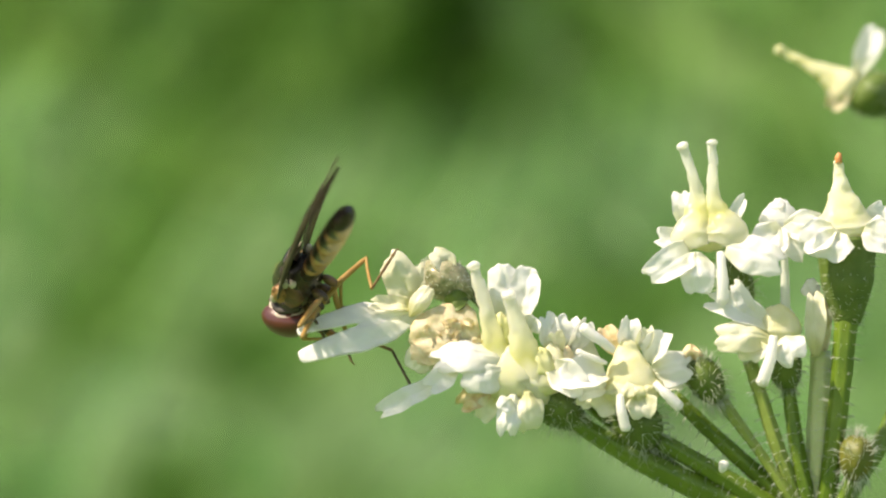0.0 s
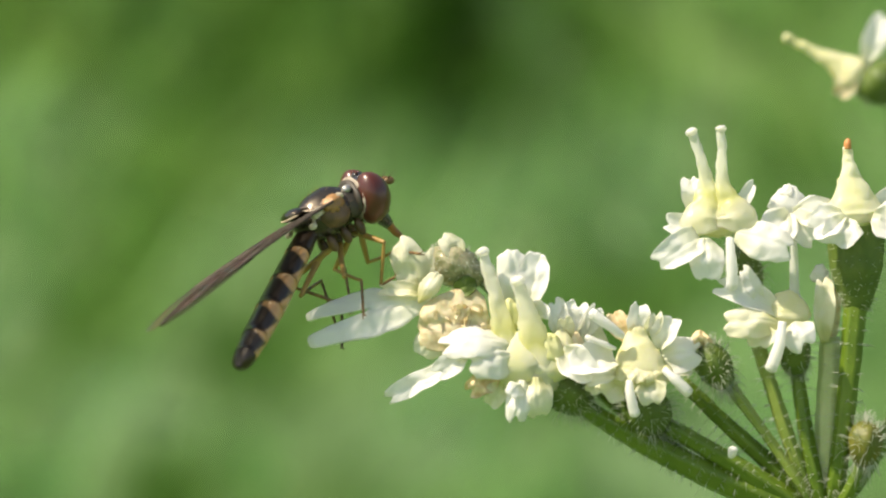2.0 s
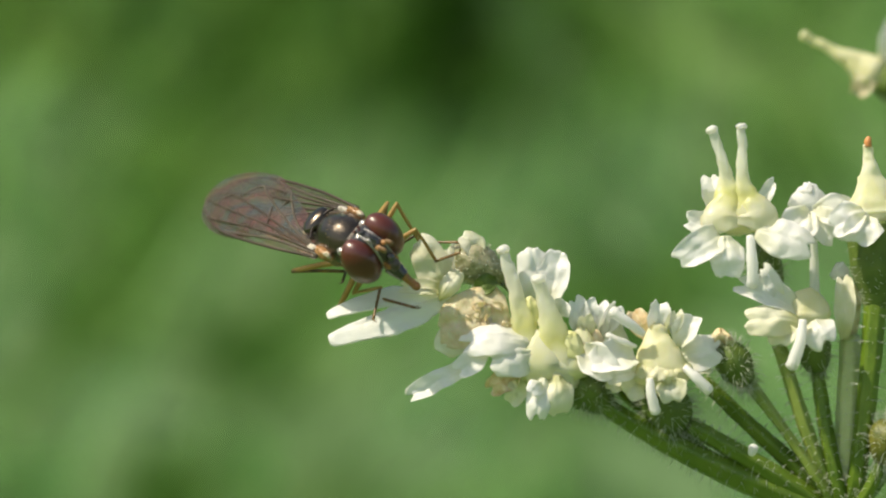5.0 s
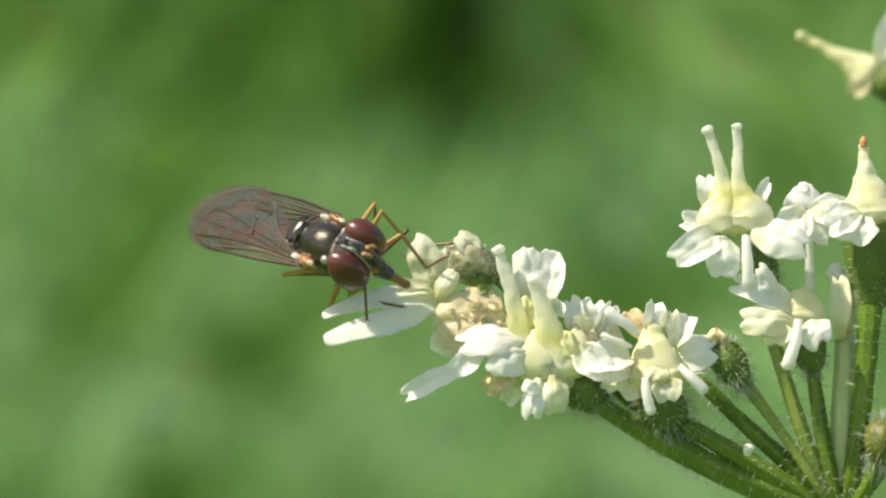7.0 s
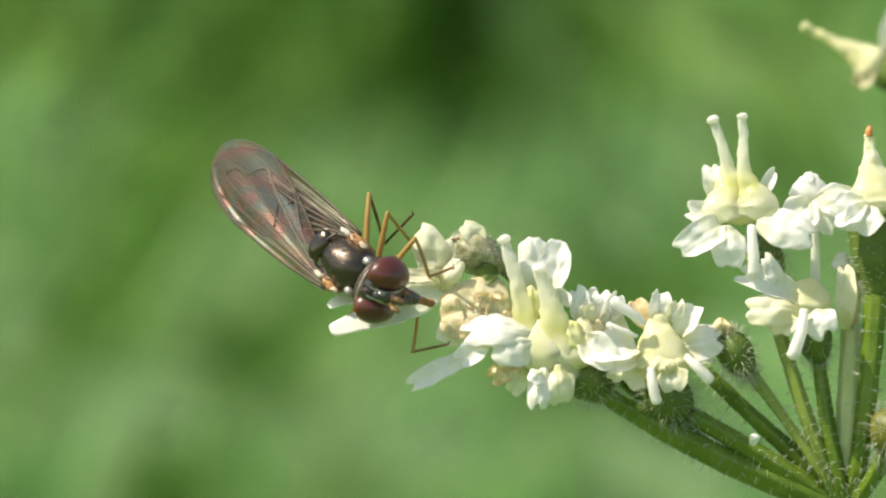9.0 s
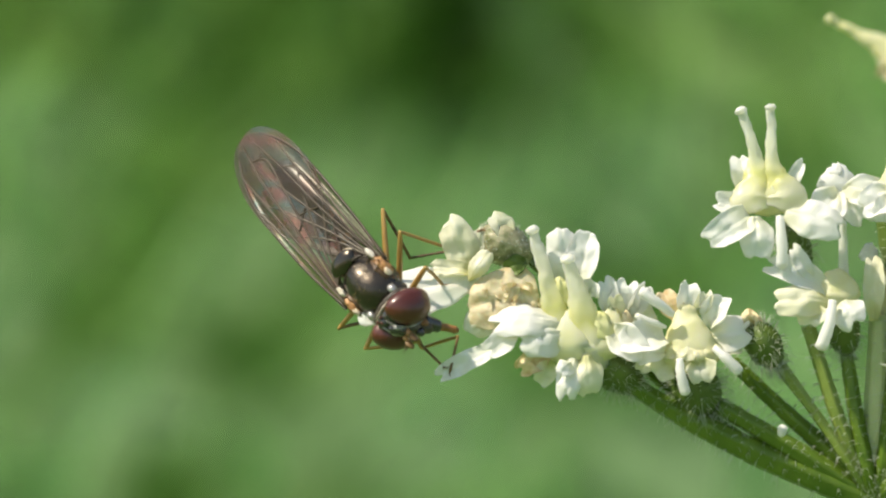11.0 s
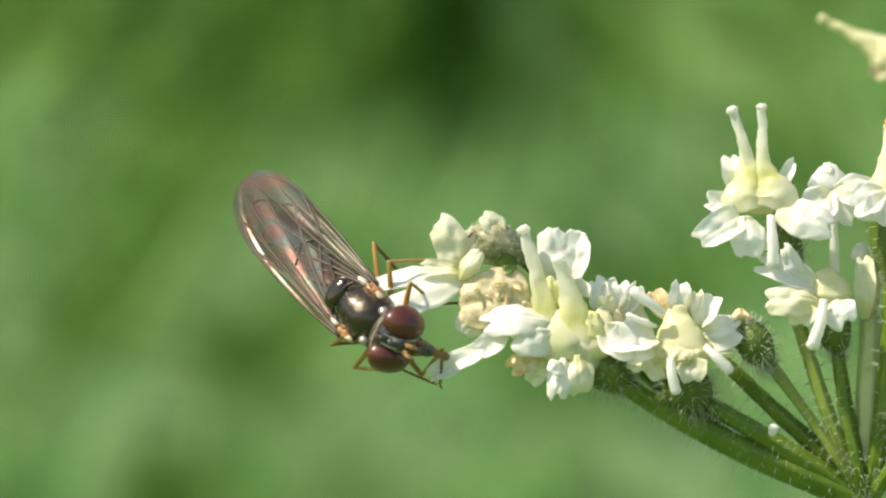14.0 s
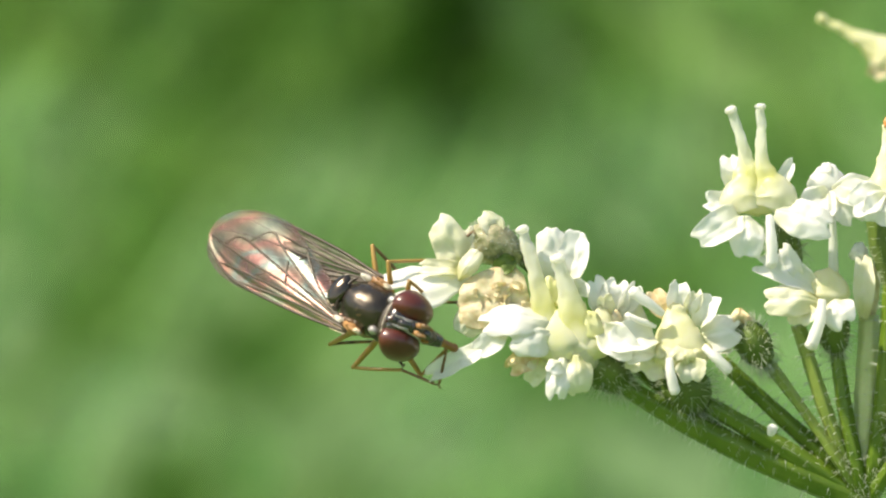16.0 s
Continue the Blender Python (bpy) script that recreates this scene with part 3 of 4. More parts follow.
put_stalk([hub_at, (1478, 850, 20), (1498, 690, 10), (1512, 530, 10)], [16, 16, 17, 20], hair=18, count=220)
put_stalk([hub_at, (1490, 890, 10), (1512, 850, -10), (1522, 825, -10)], [13, 12, 11, 10], hair=16, count=80)
put_stalk([hub_at, (1270, 850, 75), (1080, 715, 75), (850, 500, 60)], [14, 13, 12, 11], hair=12, count=80)
put_stalk([hub_at, (1600, 700, 200), (1650, 400, 500), (1590, 178, 770)], [16, 15, 14, 13], hair=12, count=60)
put_stalk([(1440, 925, 60), (1460, 1200, 80), (1500, 2200, 150), (1500, 9000, 900), (1450, 55200, 0)], [36, 40, 60, 160, 260], hair=20, count=160, name="stem", label="long hairy green stem")
put_filament(umbel, [(1290, 812, -10), (1292, 806, -14), (1294, 800, -14)], 9)

# the outermost floret: one large two-lobed petal
o = put_ovary(806, 478, 28, 44, 54, (-0.7, -0.2, 0.35), OVARY_GREY, 12, 240, "outermost floret with one large two-lobed white petal on a warty grey ovary")
put_petal(o, (748, 520, 0), (700, 432, -2), 66, (-0.1, -1, 0.1), CREAM, notch=0.05, waist=0.55, bend=0.12, cup=-0.15, full=0.5)
put_petal(o, (752, 515, 4), (752, 446, 6), 48, (0.2, -1, 0.2), CREAM, notch=0.08, waist=0.6, bend=0.15, cup=-0.15)
put_petal(o, (738, 540, -16), (774, 488, -20), 36, (0.1, -1, 0.2), CREAM, thick=4, notch=0.0, waist=0.15, bend=0.2, full=0.7, cup=-0.2)
put_petal(o, (760, 530, 4), (534, 592, -44), 108, (-0.1, -0.8, 0.7), bend=0.05, lobes=0.42, full=0.7, waist=0.3, cup=-0.08, thick=3, crinkle=1.6)
put_petal(o, (748, 522, -2), (668, 516, -10), 30, (0, -1, 0.4), CREAM, notch=0.2, bend=0.1, waist=0.6)
put_petal(o, (812, 462, 4), (776, 424, 0), 46, (0.2, -1, 0.5), CREAM, bend=0.1, notch=0.1)
put_petal(o, (840, 505, 0), (800, 520, -6), 36, (0.2, -1, 0.2), OVARY, bend=0.2, notch=0.1)

# the large floret in the middle
o = put_ovary(1004, 704, 10, 40, 54, (-0.7, -0.3, 0.5), None, 26, 300)
put_flask(o, [(905, 676, -22), (896, 640, -26), (890, 598, -26), (877, 540, -24), (861, 484, -22), (851, 450, -20)], [22, 31, 25, 14, 10, 9], STYLE, 12.5)
put_flask(o, [(956, 696, -24), (952, 660, -30), (944, 616, -32), (932, 566, -34), (921, 530, -36), (913, 502, -38)], [24, 38, 31, 18, 14, 12], STYLE, 14)
put_dome(o, [(914, 648, -27, 56, 58), (958, 652, -25, 50, 52)], NECTARY, label="pale yellow nectar cushion")
put_dome(o, [(990, 632, -20, 30, 48)], NECTARY_OLD, label="buff flank of the nectar cushion")
put_dome(o, [(899, 566, -18, 20, 34)], NECTARY_GREEN, label="yellow-green nectar gland", drawn=0.1)
put_dome(o, [(970, 636, -36, 26, 42)], NECTARY_GREEN, label="yellow-green nectar gland", drawn=0.1)
put_petal(o, (925, 556, 6), (900, 448, 10), 66, (0.1, -1, 0.1), notch=0.0, cup=-0.22, bend=0.1, full=0.6)
put_petal(o, (930, 556, 2), (954, 456, 4), 60, (-0.25, -1, 0.1), notch=0.0, cup=0.22, bend=0.06, full=0.7)
put_petal(o, (950, 560, -6), (966, 540, -14), 44, (0, -1, 0.3), notch=0.1, cup=0.3, curl=0.3)
put_petal(o, (900, 612, -40), (778, 614, -58), 74, (0, -0.8, 0.7), notch=0.25, cup=-0.14, curl=-0.1)
put_petal(o, (905, 632, -48), (824, 650, -66), 78, (0, -0.9, 0.4), notch=0.12, cup=-0.18)
put_petal(o, (822, 632, -54), (768, 670, -56), 44, (0, -1, 0.2), notch=0.3, curl=0.15)
put_petal(o, (806, 648, -45), (684, 712, -44), 38, (0, -1, 0.4), PETAL, notch=0.15, bend=0.05, waist=0.7, crinkle=4)
put_petal(o, (862, 560, -14), (738, 586, -22), 112, (0, -1, 0.2), TAN, "tan withered petal", notch=0.04, crinkle=3.2, bend=0.14, waist=0.6, full=0.4, cup=-0.1)
for _ in range(16):
    a, b = RNG.uniform(775, 858), RNG.uniform(530, 605)
    put_petal(o, (a, b, -22), (a - RNG.uniform(10, 30), b + RNG.uniform(-22, 24), RNG.uniform(-40, -28)), RNG.uniform(14, 30), (RNG.uniform(-0.8, 0.8), -1, RNG.uniform(-0.3, 0.7)), TAN, notch=0.2, crinkle=6, waist=0.5, curl=RNG.uniform(-0.3, 0.3))
put_petal(o, (770, 600, -20), (744, 634, -26), 60, (0.2, -1, 0.2), CREAM, notch=0.0, waist=0.7, cup=-0.1)
put_petal(o, (884, 668, -30), (826, 700, -24), 44, (0, -1, 0.3), CRUST, "brown withered petal", notch=0.2, crinkle=8)
put_petal(o, (886, 680, -28), (862, 722, -26), 40, (0.2, -1, 0.3), CREAM, notch=0.1, crinkle=6)
put_petal(o, (922, 676, -52), (908, 752, -60), 46, (0, -1, 0.1), notch=0.3, cup=-0.2)
put_petal(o, (946, 672, -56), (950, 742, -56), 58, (0, -1, 0.1), CREAM, notch=0.1, cup=-0.25, curl=-0.1)
put_petal(o, (918, 684, -66), (898, 706, -74), 34, (0, -1, 0.1), notch=0.15, cup=-0.2, curl=0.2)

# small curled petals and stamens crowded behind the two cushions
put_petal(o, (985, 600, 6), (976, 534, 2), 40, (0.2, -1, 0.2), notch=0.2, cup=0.3)
put_petal(o, (1000, 605, 0), (992, 560, -14), 34, (0, -1, 0.2), CREAM, notch=0.2, curl=0.25)
put_petal(o, (1012, 604, 15), (1024, 536, 8), 58, (-0.2, -1, 0.1), notch=0.2, crinkle=5, cup=0.2, curl=0.15)
put_petal(o, (1020, 604, 12), (1052, 542, 6), 36, (0.3, -1, 0.2), notch=0.2, cup=0.3, curl=0.2)
put_petal(o, (1040, 640, 20), (1034, 578, 14), 70, (0, -1, 0.1), CREAM, notch=0.1, cup=0.2)
put_petal(o, (1025, 630, -4), (1012, 594, -10), 18, (0.3, -1, 0.2), CRUST, notch=0.1)
put_petal(o, (990, 630, -34), (1048, 672, -52), 62, (-0.5, -1, 0.5), notch=0.05, cup=0.3, waist=0.5)

# the floret beside it, with a buff cushion
o = put_ovary(1140, 737, 22, 46, 52, (-0.1, -0.2, 1), None, 30, 320)
put_flask(o, [(1130, 684, -4), (1129, 668, -10), (1127, 642, -12), (1125, 612, -10), (1126, 582, -6)], [46, 60, 45, 26, 9], NECTARY_OLD, label="buff nectar cushion")
for k in range(7):      # the ragged skirt of the cushion
    a = -1 + k / 3
    put_petal(o, (1129 + 40 * a, 656, -40 + 14 * a * a), (1129 + 56 * a, 684 - 8 * a * a, -50 + 22 * a * a), 22, (a * 0.5, -1, 0.2), NECTARY_OLD, notch=0.1, waist=0.7, thick=4, cup=-0.1)
put_petal(o, (1084, 640, -30), (1004, 662, -50), 66, (0.1, -1, 0.6), notch=0.05, cup=0.25, waist=0.6, curl=0.1)
put_petal(o, (1088, 668, -30), (1034, 682, -40), 36, (0, -1, 0.5), notch=0.1, cup=0.3)
put_petal(o, (1104, 606, 10), (1082, 556, 4), 44, (0.1, -1, 0.1), CRUST, "rusty withered petal", notch=0.1)
put_petal(o, (1118, 600, 8), (1128, 540, 0), 44, (0.2, -1, 0.1), notch=0.12, cup=0.25)
put_petal(o, (1146, 600, 2), (1160, 556, -4), 32, (0, -1, 0.1), CREAM, notch=0.25, cup=0.2)
put_petal(o, (1164, 622, 4), (1194, 566, 0), 50, (-0.4, -1, 0.1), notch=0.15, cup=0.3, curl=0.12)
put_petal(o, (1166, 640, 0), (1238, 626, -5), 70, (0, -1, 0.3), notch=0.25, cup=-0.1)
put_petal(o, (1180, 650, 2), (1226, 660, 0), 40, (0, -1, 0.3), CREAM, notch=0.2)
put_petal(o, (1140, 682, -36), (1152, 722, -46), 58, (0.2, -1, 0.1), CREAM, notch=0.15, cup=0.25)
put_petal(o, (1092, 684, -26), (1066, 706, -30), 54, (0, -1, 0.1), CREAM, notch=0.12, cup=0.15)
put_petal(o, (1060, 676, -20), (1040, 700, -22), 34, (0, -1, 0.1), CREAM, notch=0.12, cup=0.15)
put_filament(o, [(1110, 678, -60), (1113, 708, -66), (1121, 736, -62)], 10)
put_filament(o, [(1172, 658, -48), (1192, 676, -58), (1214, 698, -56)], 10)
put_filament(o, [(1100, 600, -40), (1074, 580, -50), (1046, 560, -50)], 10)
put_filament(o, [(1086, 622, -36), (1062, 612, -44), (1036, 602, -44)], 6)

# a hairy young fruit
o = put_ovary(1262, 654, 24, 37, 46, (-0.6, -0.1, 1), None, 30, 240, "hairy green young fruit with a rusty tip", "young_fruit")
put_dome(o, [(1236, 610, 22, 22, 20)], CRUST, label="rusty withered flower rest")
put_petal(o, (1240, 618, 10), (1226, 596, 4), 26, (0, -1, 0.2), CRUST, notch=0.1, crinkle=5)

# the tall floret with two long styles
o = put_ovary(1318, 485, 60, 32, 50, (-0.3, -0.2, 1), None, 26, 200)
put_dome(o, [(1268, 392, 16, 48, 46)])
put_flask(o, [(1246, 418, 4), (1240, 394, 6), (1246, 362, 10), (1246, 322, 14), (1232, 272, 18), (1221, 238, 20)], [34, 40, 24, 12, 9, 8], STYLE, 11.5)
put_flask(o, [(1290, 416, 4), (1296, 392, 6), (1282, 360, 10), (1275, 318, 14), (1275, 268, 18), (1273, 232, 18)], [34, 41, 24, 11, 8, 7.5], STYLE, 10)
put_petal(o, (1235, 390, 40), (1218, 318, 40), 50, (0, -1, 0.1), notch=0.1)
put_petal(o, (1225, 415, 20), (1172, 398, 10), 46, (0, -1, 0.2), notch=0.25)
put_petal(o, (1235, 425, -13), (1162, 474, -29), 60, (0, -1, 0.3), notch=0.0, waist=0.8, full=0.3)
put_petal(o, (1245, 425, -23), (1250, 500, -34), 66, (0, -1, 0.2), notch=0.05, cup=-0.2)
put_petal(o, (1300, 415, -18), (1398, 450, -24), 76, (0, -1, 0.5), notch=0.1, cup=-0.15)
put_petal(o, (1300, 380, 40), (1330, 328, 35), 26, (0, -1, 0.1), notch=0.0)
put_filament(o, [(1288, 425, -36), (1292, 470, -42), (1292, 512, -38)], 11)

# a small white floret behind it
o = put_ovary(1405, 560, 110, 14, 40, (0, 0, 1), PETAL, 8, 20, "small pure white floret on a slender pale stalk")
put_dome(o, [(1392, 365, 70, 36, 34)], PETAL)
put_dome(o, [(1390, 345, 60, 14, 13)], PETAL)
put_petal(o, (1395, 380, 42), (1350, 445, 26), 70, (0, -1, 0.3), notch=0.2)
put_petal(o, (1400, 380, 42), (1440, 440, 31), 70, (0, -1, 0.3), notch=0.25)
put_petal(o, (1400, 385, 47), (1480, 385, 36), 60, (0, -1, 0.3), notch=0.2)
put_filament(o, [(1400, 400, 54), (1402, 470, 54), (1403, 540, 64)], 9)

# the lower floret on its own stalk
o = put_ovary(1402, 632, 30, 32, 42, (-0.2, -0.1, 1), None, 18, 200)
put_flask(o, [(1386, 592, 12), (1390, 565, 12), (1388, 538, 12), (1384, 520, 14)], [24, 42, 32, 9], NECTARY_OLD, label="buff nectar cushion")
put_petal(o, (1375, 560, 5), (1262, 512, -10), 56, (0, -1, 0.6), notch=0.25, waist=0.5)
put_petal(o, (1345, 540, 0), (1310, 480, -5), 30, (0, -1, 0.1), notch=0.1)
put_petal(o, (1375, 575, -28), (1278, 578, -44), 66, (0, -1, 0.5), CREAM, notch=0.05, cup=-0.15)
put_petal(o, (1345, 580, -28), (1340, 620, -34), 56, (0, -1, 0.2), CREAM, notch=0.1)
put_petal(o, (1400, 575, -28), (1425, 620, -44), 66, (0, -1, 0.1), notch=0.3, cup=-0.2)
put_filament(o, [(1382, 575, -41), (1376, 615, -51), (1362, 655, -50)], 12)

# a closed pale bud on a thick pale stalk
o = put_ovary(1462, 560, 52, 22, 56, (0, 0, 1), TAN, 14, 80, "pale pinkish closed bud", "closed_bud")
put_dome(o, [(1448, 492, 46, 18, 20)], PETAL)
put_petal(o, (1455, 610, 36), (1452, 500, 32), 40, (0, -1, 0.1), CREAM, notch=0.1)

# the floret with a single cone-shaped beak
o = put_stalk([(1512, 552, 12), (1513, 525, 12), (1512, 480, 12), (1511, 430, 12), (1510, 396, 8)], [20, 30, 44, 48, 46], OVARY, 12, 160, "floret", "floret with one cone-shaped beak on a dark green goblet")
put_flask(o, [(1510, 402, 5), (1508, 380, 5), (1506, 352, 3), (1501, 315, 0), (1498, 285, 0), (1497, 264, 0)], [40, 54, 38, 18, 10, 7])
put_tube("style_tip", o, [(1497, 268, -1), (1497, 258, -1), (1499, 250, -1)], [6.5, 7, 3.5], TIP, "orange style tip", steps=3)
put_petal(o, (1490, 385, -33), (1430, 415, -34), 62, (0, -1, 0.4), notch=0.2)
put_petal(o, (1500, 390, -38), (1470, 440, -44), 70, (0, -1, 0.2), notch=0.15)
put_petal(o, (1540, 390, -28), (1590, 410, -34), 70, (0, -1, 0.3), notch=0.2)
put_petal(o, (1560, 375, 20), (1580, 340, 10), 50, (0, -1, 0.2), notch=0.2)

# a round hairy bud
put_ovary(1527, 792, -10, 36, 42, (0.1, 0, 1), stuff_of("bud_olive", (0.16, 0.15, 0.02), (0.09, 0.12, 0.02), 7000, 0.5, 0.6, 12000), 30, 170, "round olive bud ringed with hairs", "bud")

# the floret farthest behind, a good way out of focus
BACK = 760
o = put_ovary(1556, 152, BACK + 10, 58, 46, (-0.6, 0, 0.7), None, 16, 120)
put_flask(o, [(1520, 150, BACK), (1503, 136, BACK), (1477, 116, BACK), (1437, 95, BACK), (1407, 79, BACK), (1389, 70, BACK)], [32, 42, 22, 11, 8, 7], NECTARY_OLD, 11)
put_petal(o, (1525, 118, BACK), (1562, 30, BACK), 52, (0, -1, 0.1), notch=0.1)
put_petal(o, (1505, 142, BACK - 10), (1480, 176, BACK - 10), 44, (0, -1, 0.1), TAN, notch=0.1)


# ---- the hoverfly ----
fly = tagged(new("hoverfly"), "slender dark hoverfly with maroon eyes and orange-spotted abdomen", "insect")


def L(x, y, z):
    """A place in the fly's own space: ahead, to its left, up."""
    return Vector((x, y, z)) * U


def bug(name, shape_data, mat, parent=None, label="", home=None):
    return linked(name, *shape_data, mat, parent or fly, label, home)


def make_fly():
    def hump(v):
        wide = 1 + 0.16 * max(v.x, 0)
        return Vector((v.x * (1 - 0.1 * v.z), v.y * (1 - 0.12 * max(v.z, 0)) * wide, (v.z if v.z > 0 else v.z * 0.95) * wide))
    thorax = bug("thorax", blob(L(-3, 0, 0), (63 * U, 45 * U, 44 * U), None, 20, 32, 1.5 * U, 16000, hump), CUTICLE)
    bug("scutellum", blob(L(-60, 0, 28), (19 * U, 30 * U, 11 * U), None, 12, 18), SHIELD, thorax, "shining black half-moon scutellum")
    # a pale line stands in for the bright highlight round the scutellum
    bug("scutellum_glint", tube([L(-60 - 19 * math.cos(a), 31 * math.sin(a), 25) for a in [radians(-75 + 15 * i) for i in range(11)]], [1.6 * U] * 11, 6, 2), PALE, thorax, "pale rim of the scutellum")
    bug("groove", tube([L(-40 - 9 * math.cos(a), 34 * math.sin(a), 33 - 7 * math.sin(a) ** 2) for a in [radians(-80 + 16 * i) for i in range(11)]], [2.6 * U] * 11, 6, 2), BLACK, thorax, "dark groove before the scutellum")
    for s in (1, -1):
        bug("pleural_plate", blob(L(-2, 36 * s, -2), (32 * U, 13 * U, 28 * U), None, 12, 16, 4 * U, 14000), PLEURA, thorax, "rusty brown flank plate")
        bug("front_pleural_plate", blob(L(36, 30 * s, -6), (17 * U, 12 * U, 24 * U), None, 12, 16, 3 * U, 14000), GREYDUST, thorax, "grey-dusted flank plate")
        bug("shoulder_knob", blob(L(44, 31 * s, 20), (10 * U, 8 * U, 8 * U), None, 10, 14), SILVER, thorax, "pale dusted shoulder knob")
        bug("wing_root", blob(L(-2, 46 * s, 12), (22 * U, 9 * U, 15 * U), None, 10, 14, 6 * U, 14000), ORANGE, thorax, "orange wing root")
        bug("wing_scale", blob(L(14, 47 * s, 18), (11 * U, 5 * U, 7 * U), None, 8, 12, 3 * U, 16000), PALE, thorax, "buff scale before the wing")
        bug("calypter", blob(L(-36, 44 * s, 12), (15 * U, 6 * U, 8 * U), None, 8, 12, 3 * U, 20000), SCALE, thorax, "whitish calypter")
        bug("haltere", joined(tube([L(-44, 36 * s, 4), L(-54, 48 * s, -2)], [3 * U, 3 * U], 6, 2), blob(L(-59, 50 * s, -4), (8 * U, 7 * U, 6 * U), None, 8, 10)), SCALE, thorax, "pale club-shaped haltere")
    for i, x in enumerate((38, 6, -26)):
        for s in (1, -1):
            bug("coxa", blob(L(x, 18 * s, -50), (9 * U, 9 * U, 17 * U), None, 8, 10), PLEURA, thorax)
    rng = random.Random(3)
    back = [v.co for v in thorax.data.vertices]
    roots = [(back[rng.randrange(len(back))],) * 2 for _ in range(160)]
    tagged(bug("pile", hairs([(a, (a - L(-8, 0, 0)).normalized()) for a, _ in roots], 6 * U, 0.24 * U, rng, 0.1), AMBER, thorax, "short pale hairs"), kind="stuff")
    bug("neck", tube([L(40, 0, -2), L(66, 0, -4)], [28 * U, 24 * U], 14, 2), GREYDUST, thorax)
    # abdomen: overlapping plates along a drooping line
    spine = [(-52, -14), (-100, -24), (-165, -38), (-230, -51), (-295, -63), (-335, -70), (-362, -75)]
    wide = [25, 29, 32, 33, 31, 26, 12]
    for i in range(len(spine) - 1):
        (x0, z0), (x1, z1) = spine[i], spine[i + 1]
        rows, cols = 7, 22
        vs, fs = [], []
        for r in range(rows):
            t = r / (rows - 1)
            w = wide[i] * (1 - t) + wide[i + 1] * t
            if i == len(spine) - 2:
                w = wide[i] * math.sqrt(max(0.02, 1 - (t * 0.99) ** 2))
            w *= 1.0 + 0.03 * t
            for c in range(cols):
                a = 2 * math.pi * c / cols
                vs.append(L(x0 + (x1 - x0 - 2) * t, math.cos(a) * w, z0 + (z1 - z0) * t + math.sin(a) * w * (0.62 if math.sin(a) > 0 else 0.72)))
        for r in range(rows - 1):
            for c in range(cols):
                k = (c + 1) % cols
                fs.append((r * cols + c, (r + 1) * cols + c, (r + 1) * cols + k, r * cols + k))
        fs.append(tuple((rows - 1) * cols + c for c in range(cols)))
        fs.append(tuple(range(cols))[::-1])
        mid = L((x0 + x1) / 2, 0, (z0 + z1) / 2)
        if i == 0:
            abdomen = bug("abdomen", (vs, fs), BLACK, None, "", L(-50, 0, -14))
        else:
            bug("abdomen_segment", (vs, fs), TERGITE if i < 5 else BLACK, abdomen, "", mid).location = mid - L(-50, 0, -14)
    # wings, folded flat over the back
    return abdomen, [make_wing(s) for s in (1, -1)]


def wing_edge(u):
    """At u of the wing's length: how far the front and hind edges lie from its axis, and how much the tip draws them in."""
    tip = max(0.0, 1 - max(0.0, (u - 0.56) / 0.44) ** 2.4) ** 0.5
    return 14 + 20 * min(1, u / 0.5), 112 * min(1, (u + 0.015) / 0.60) ** 0.72, tip


GLINT_VEINS = ((0.3, -0.42), (0.25, -0.55), (0.3, 0.4), (0.3, -0.98))


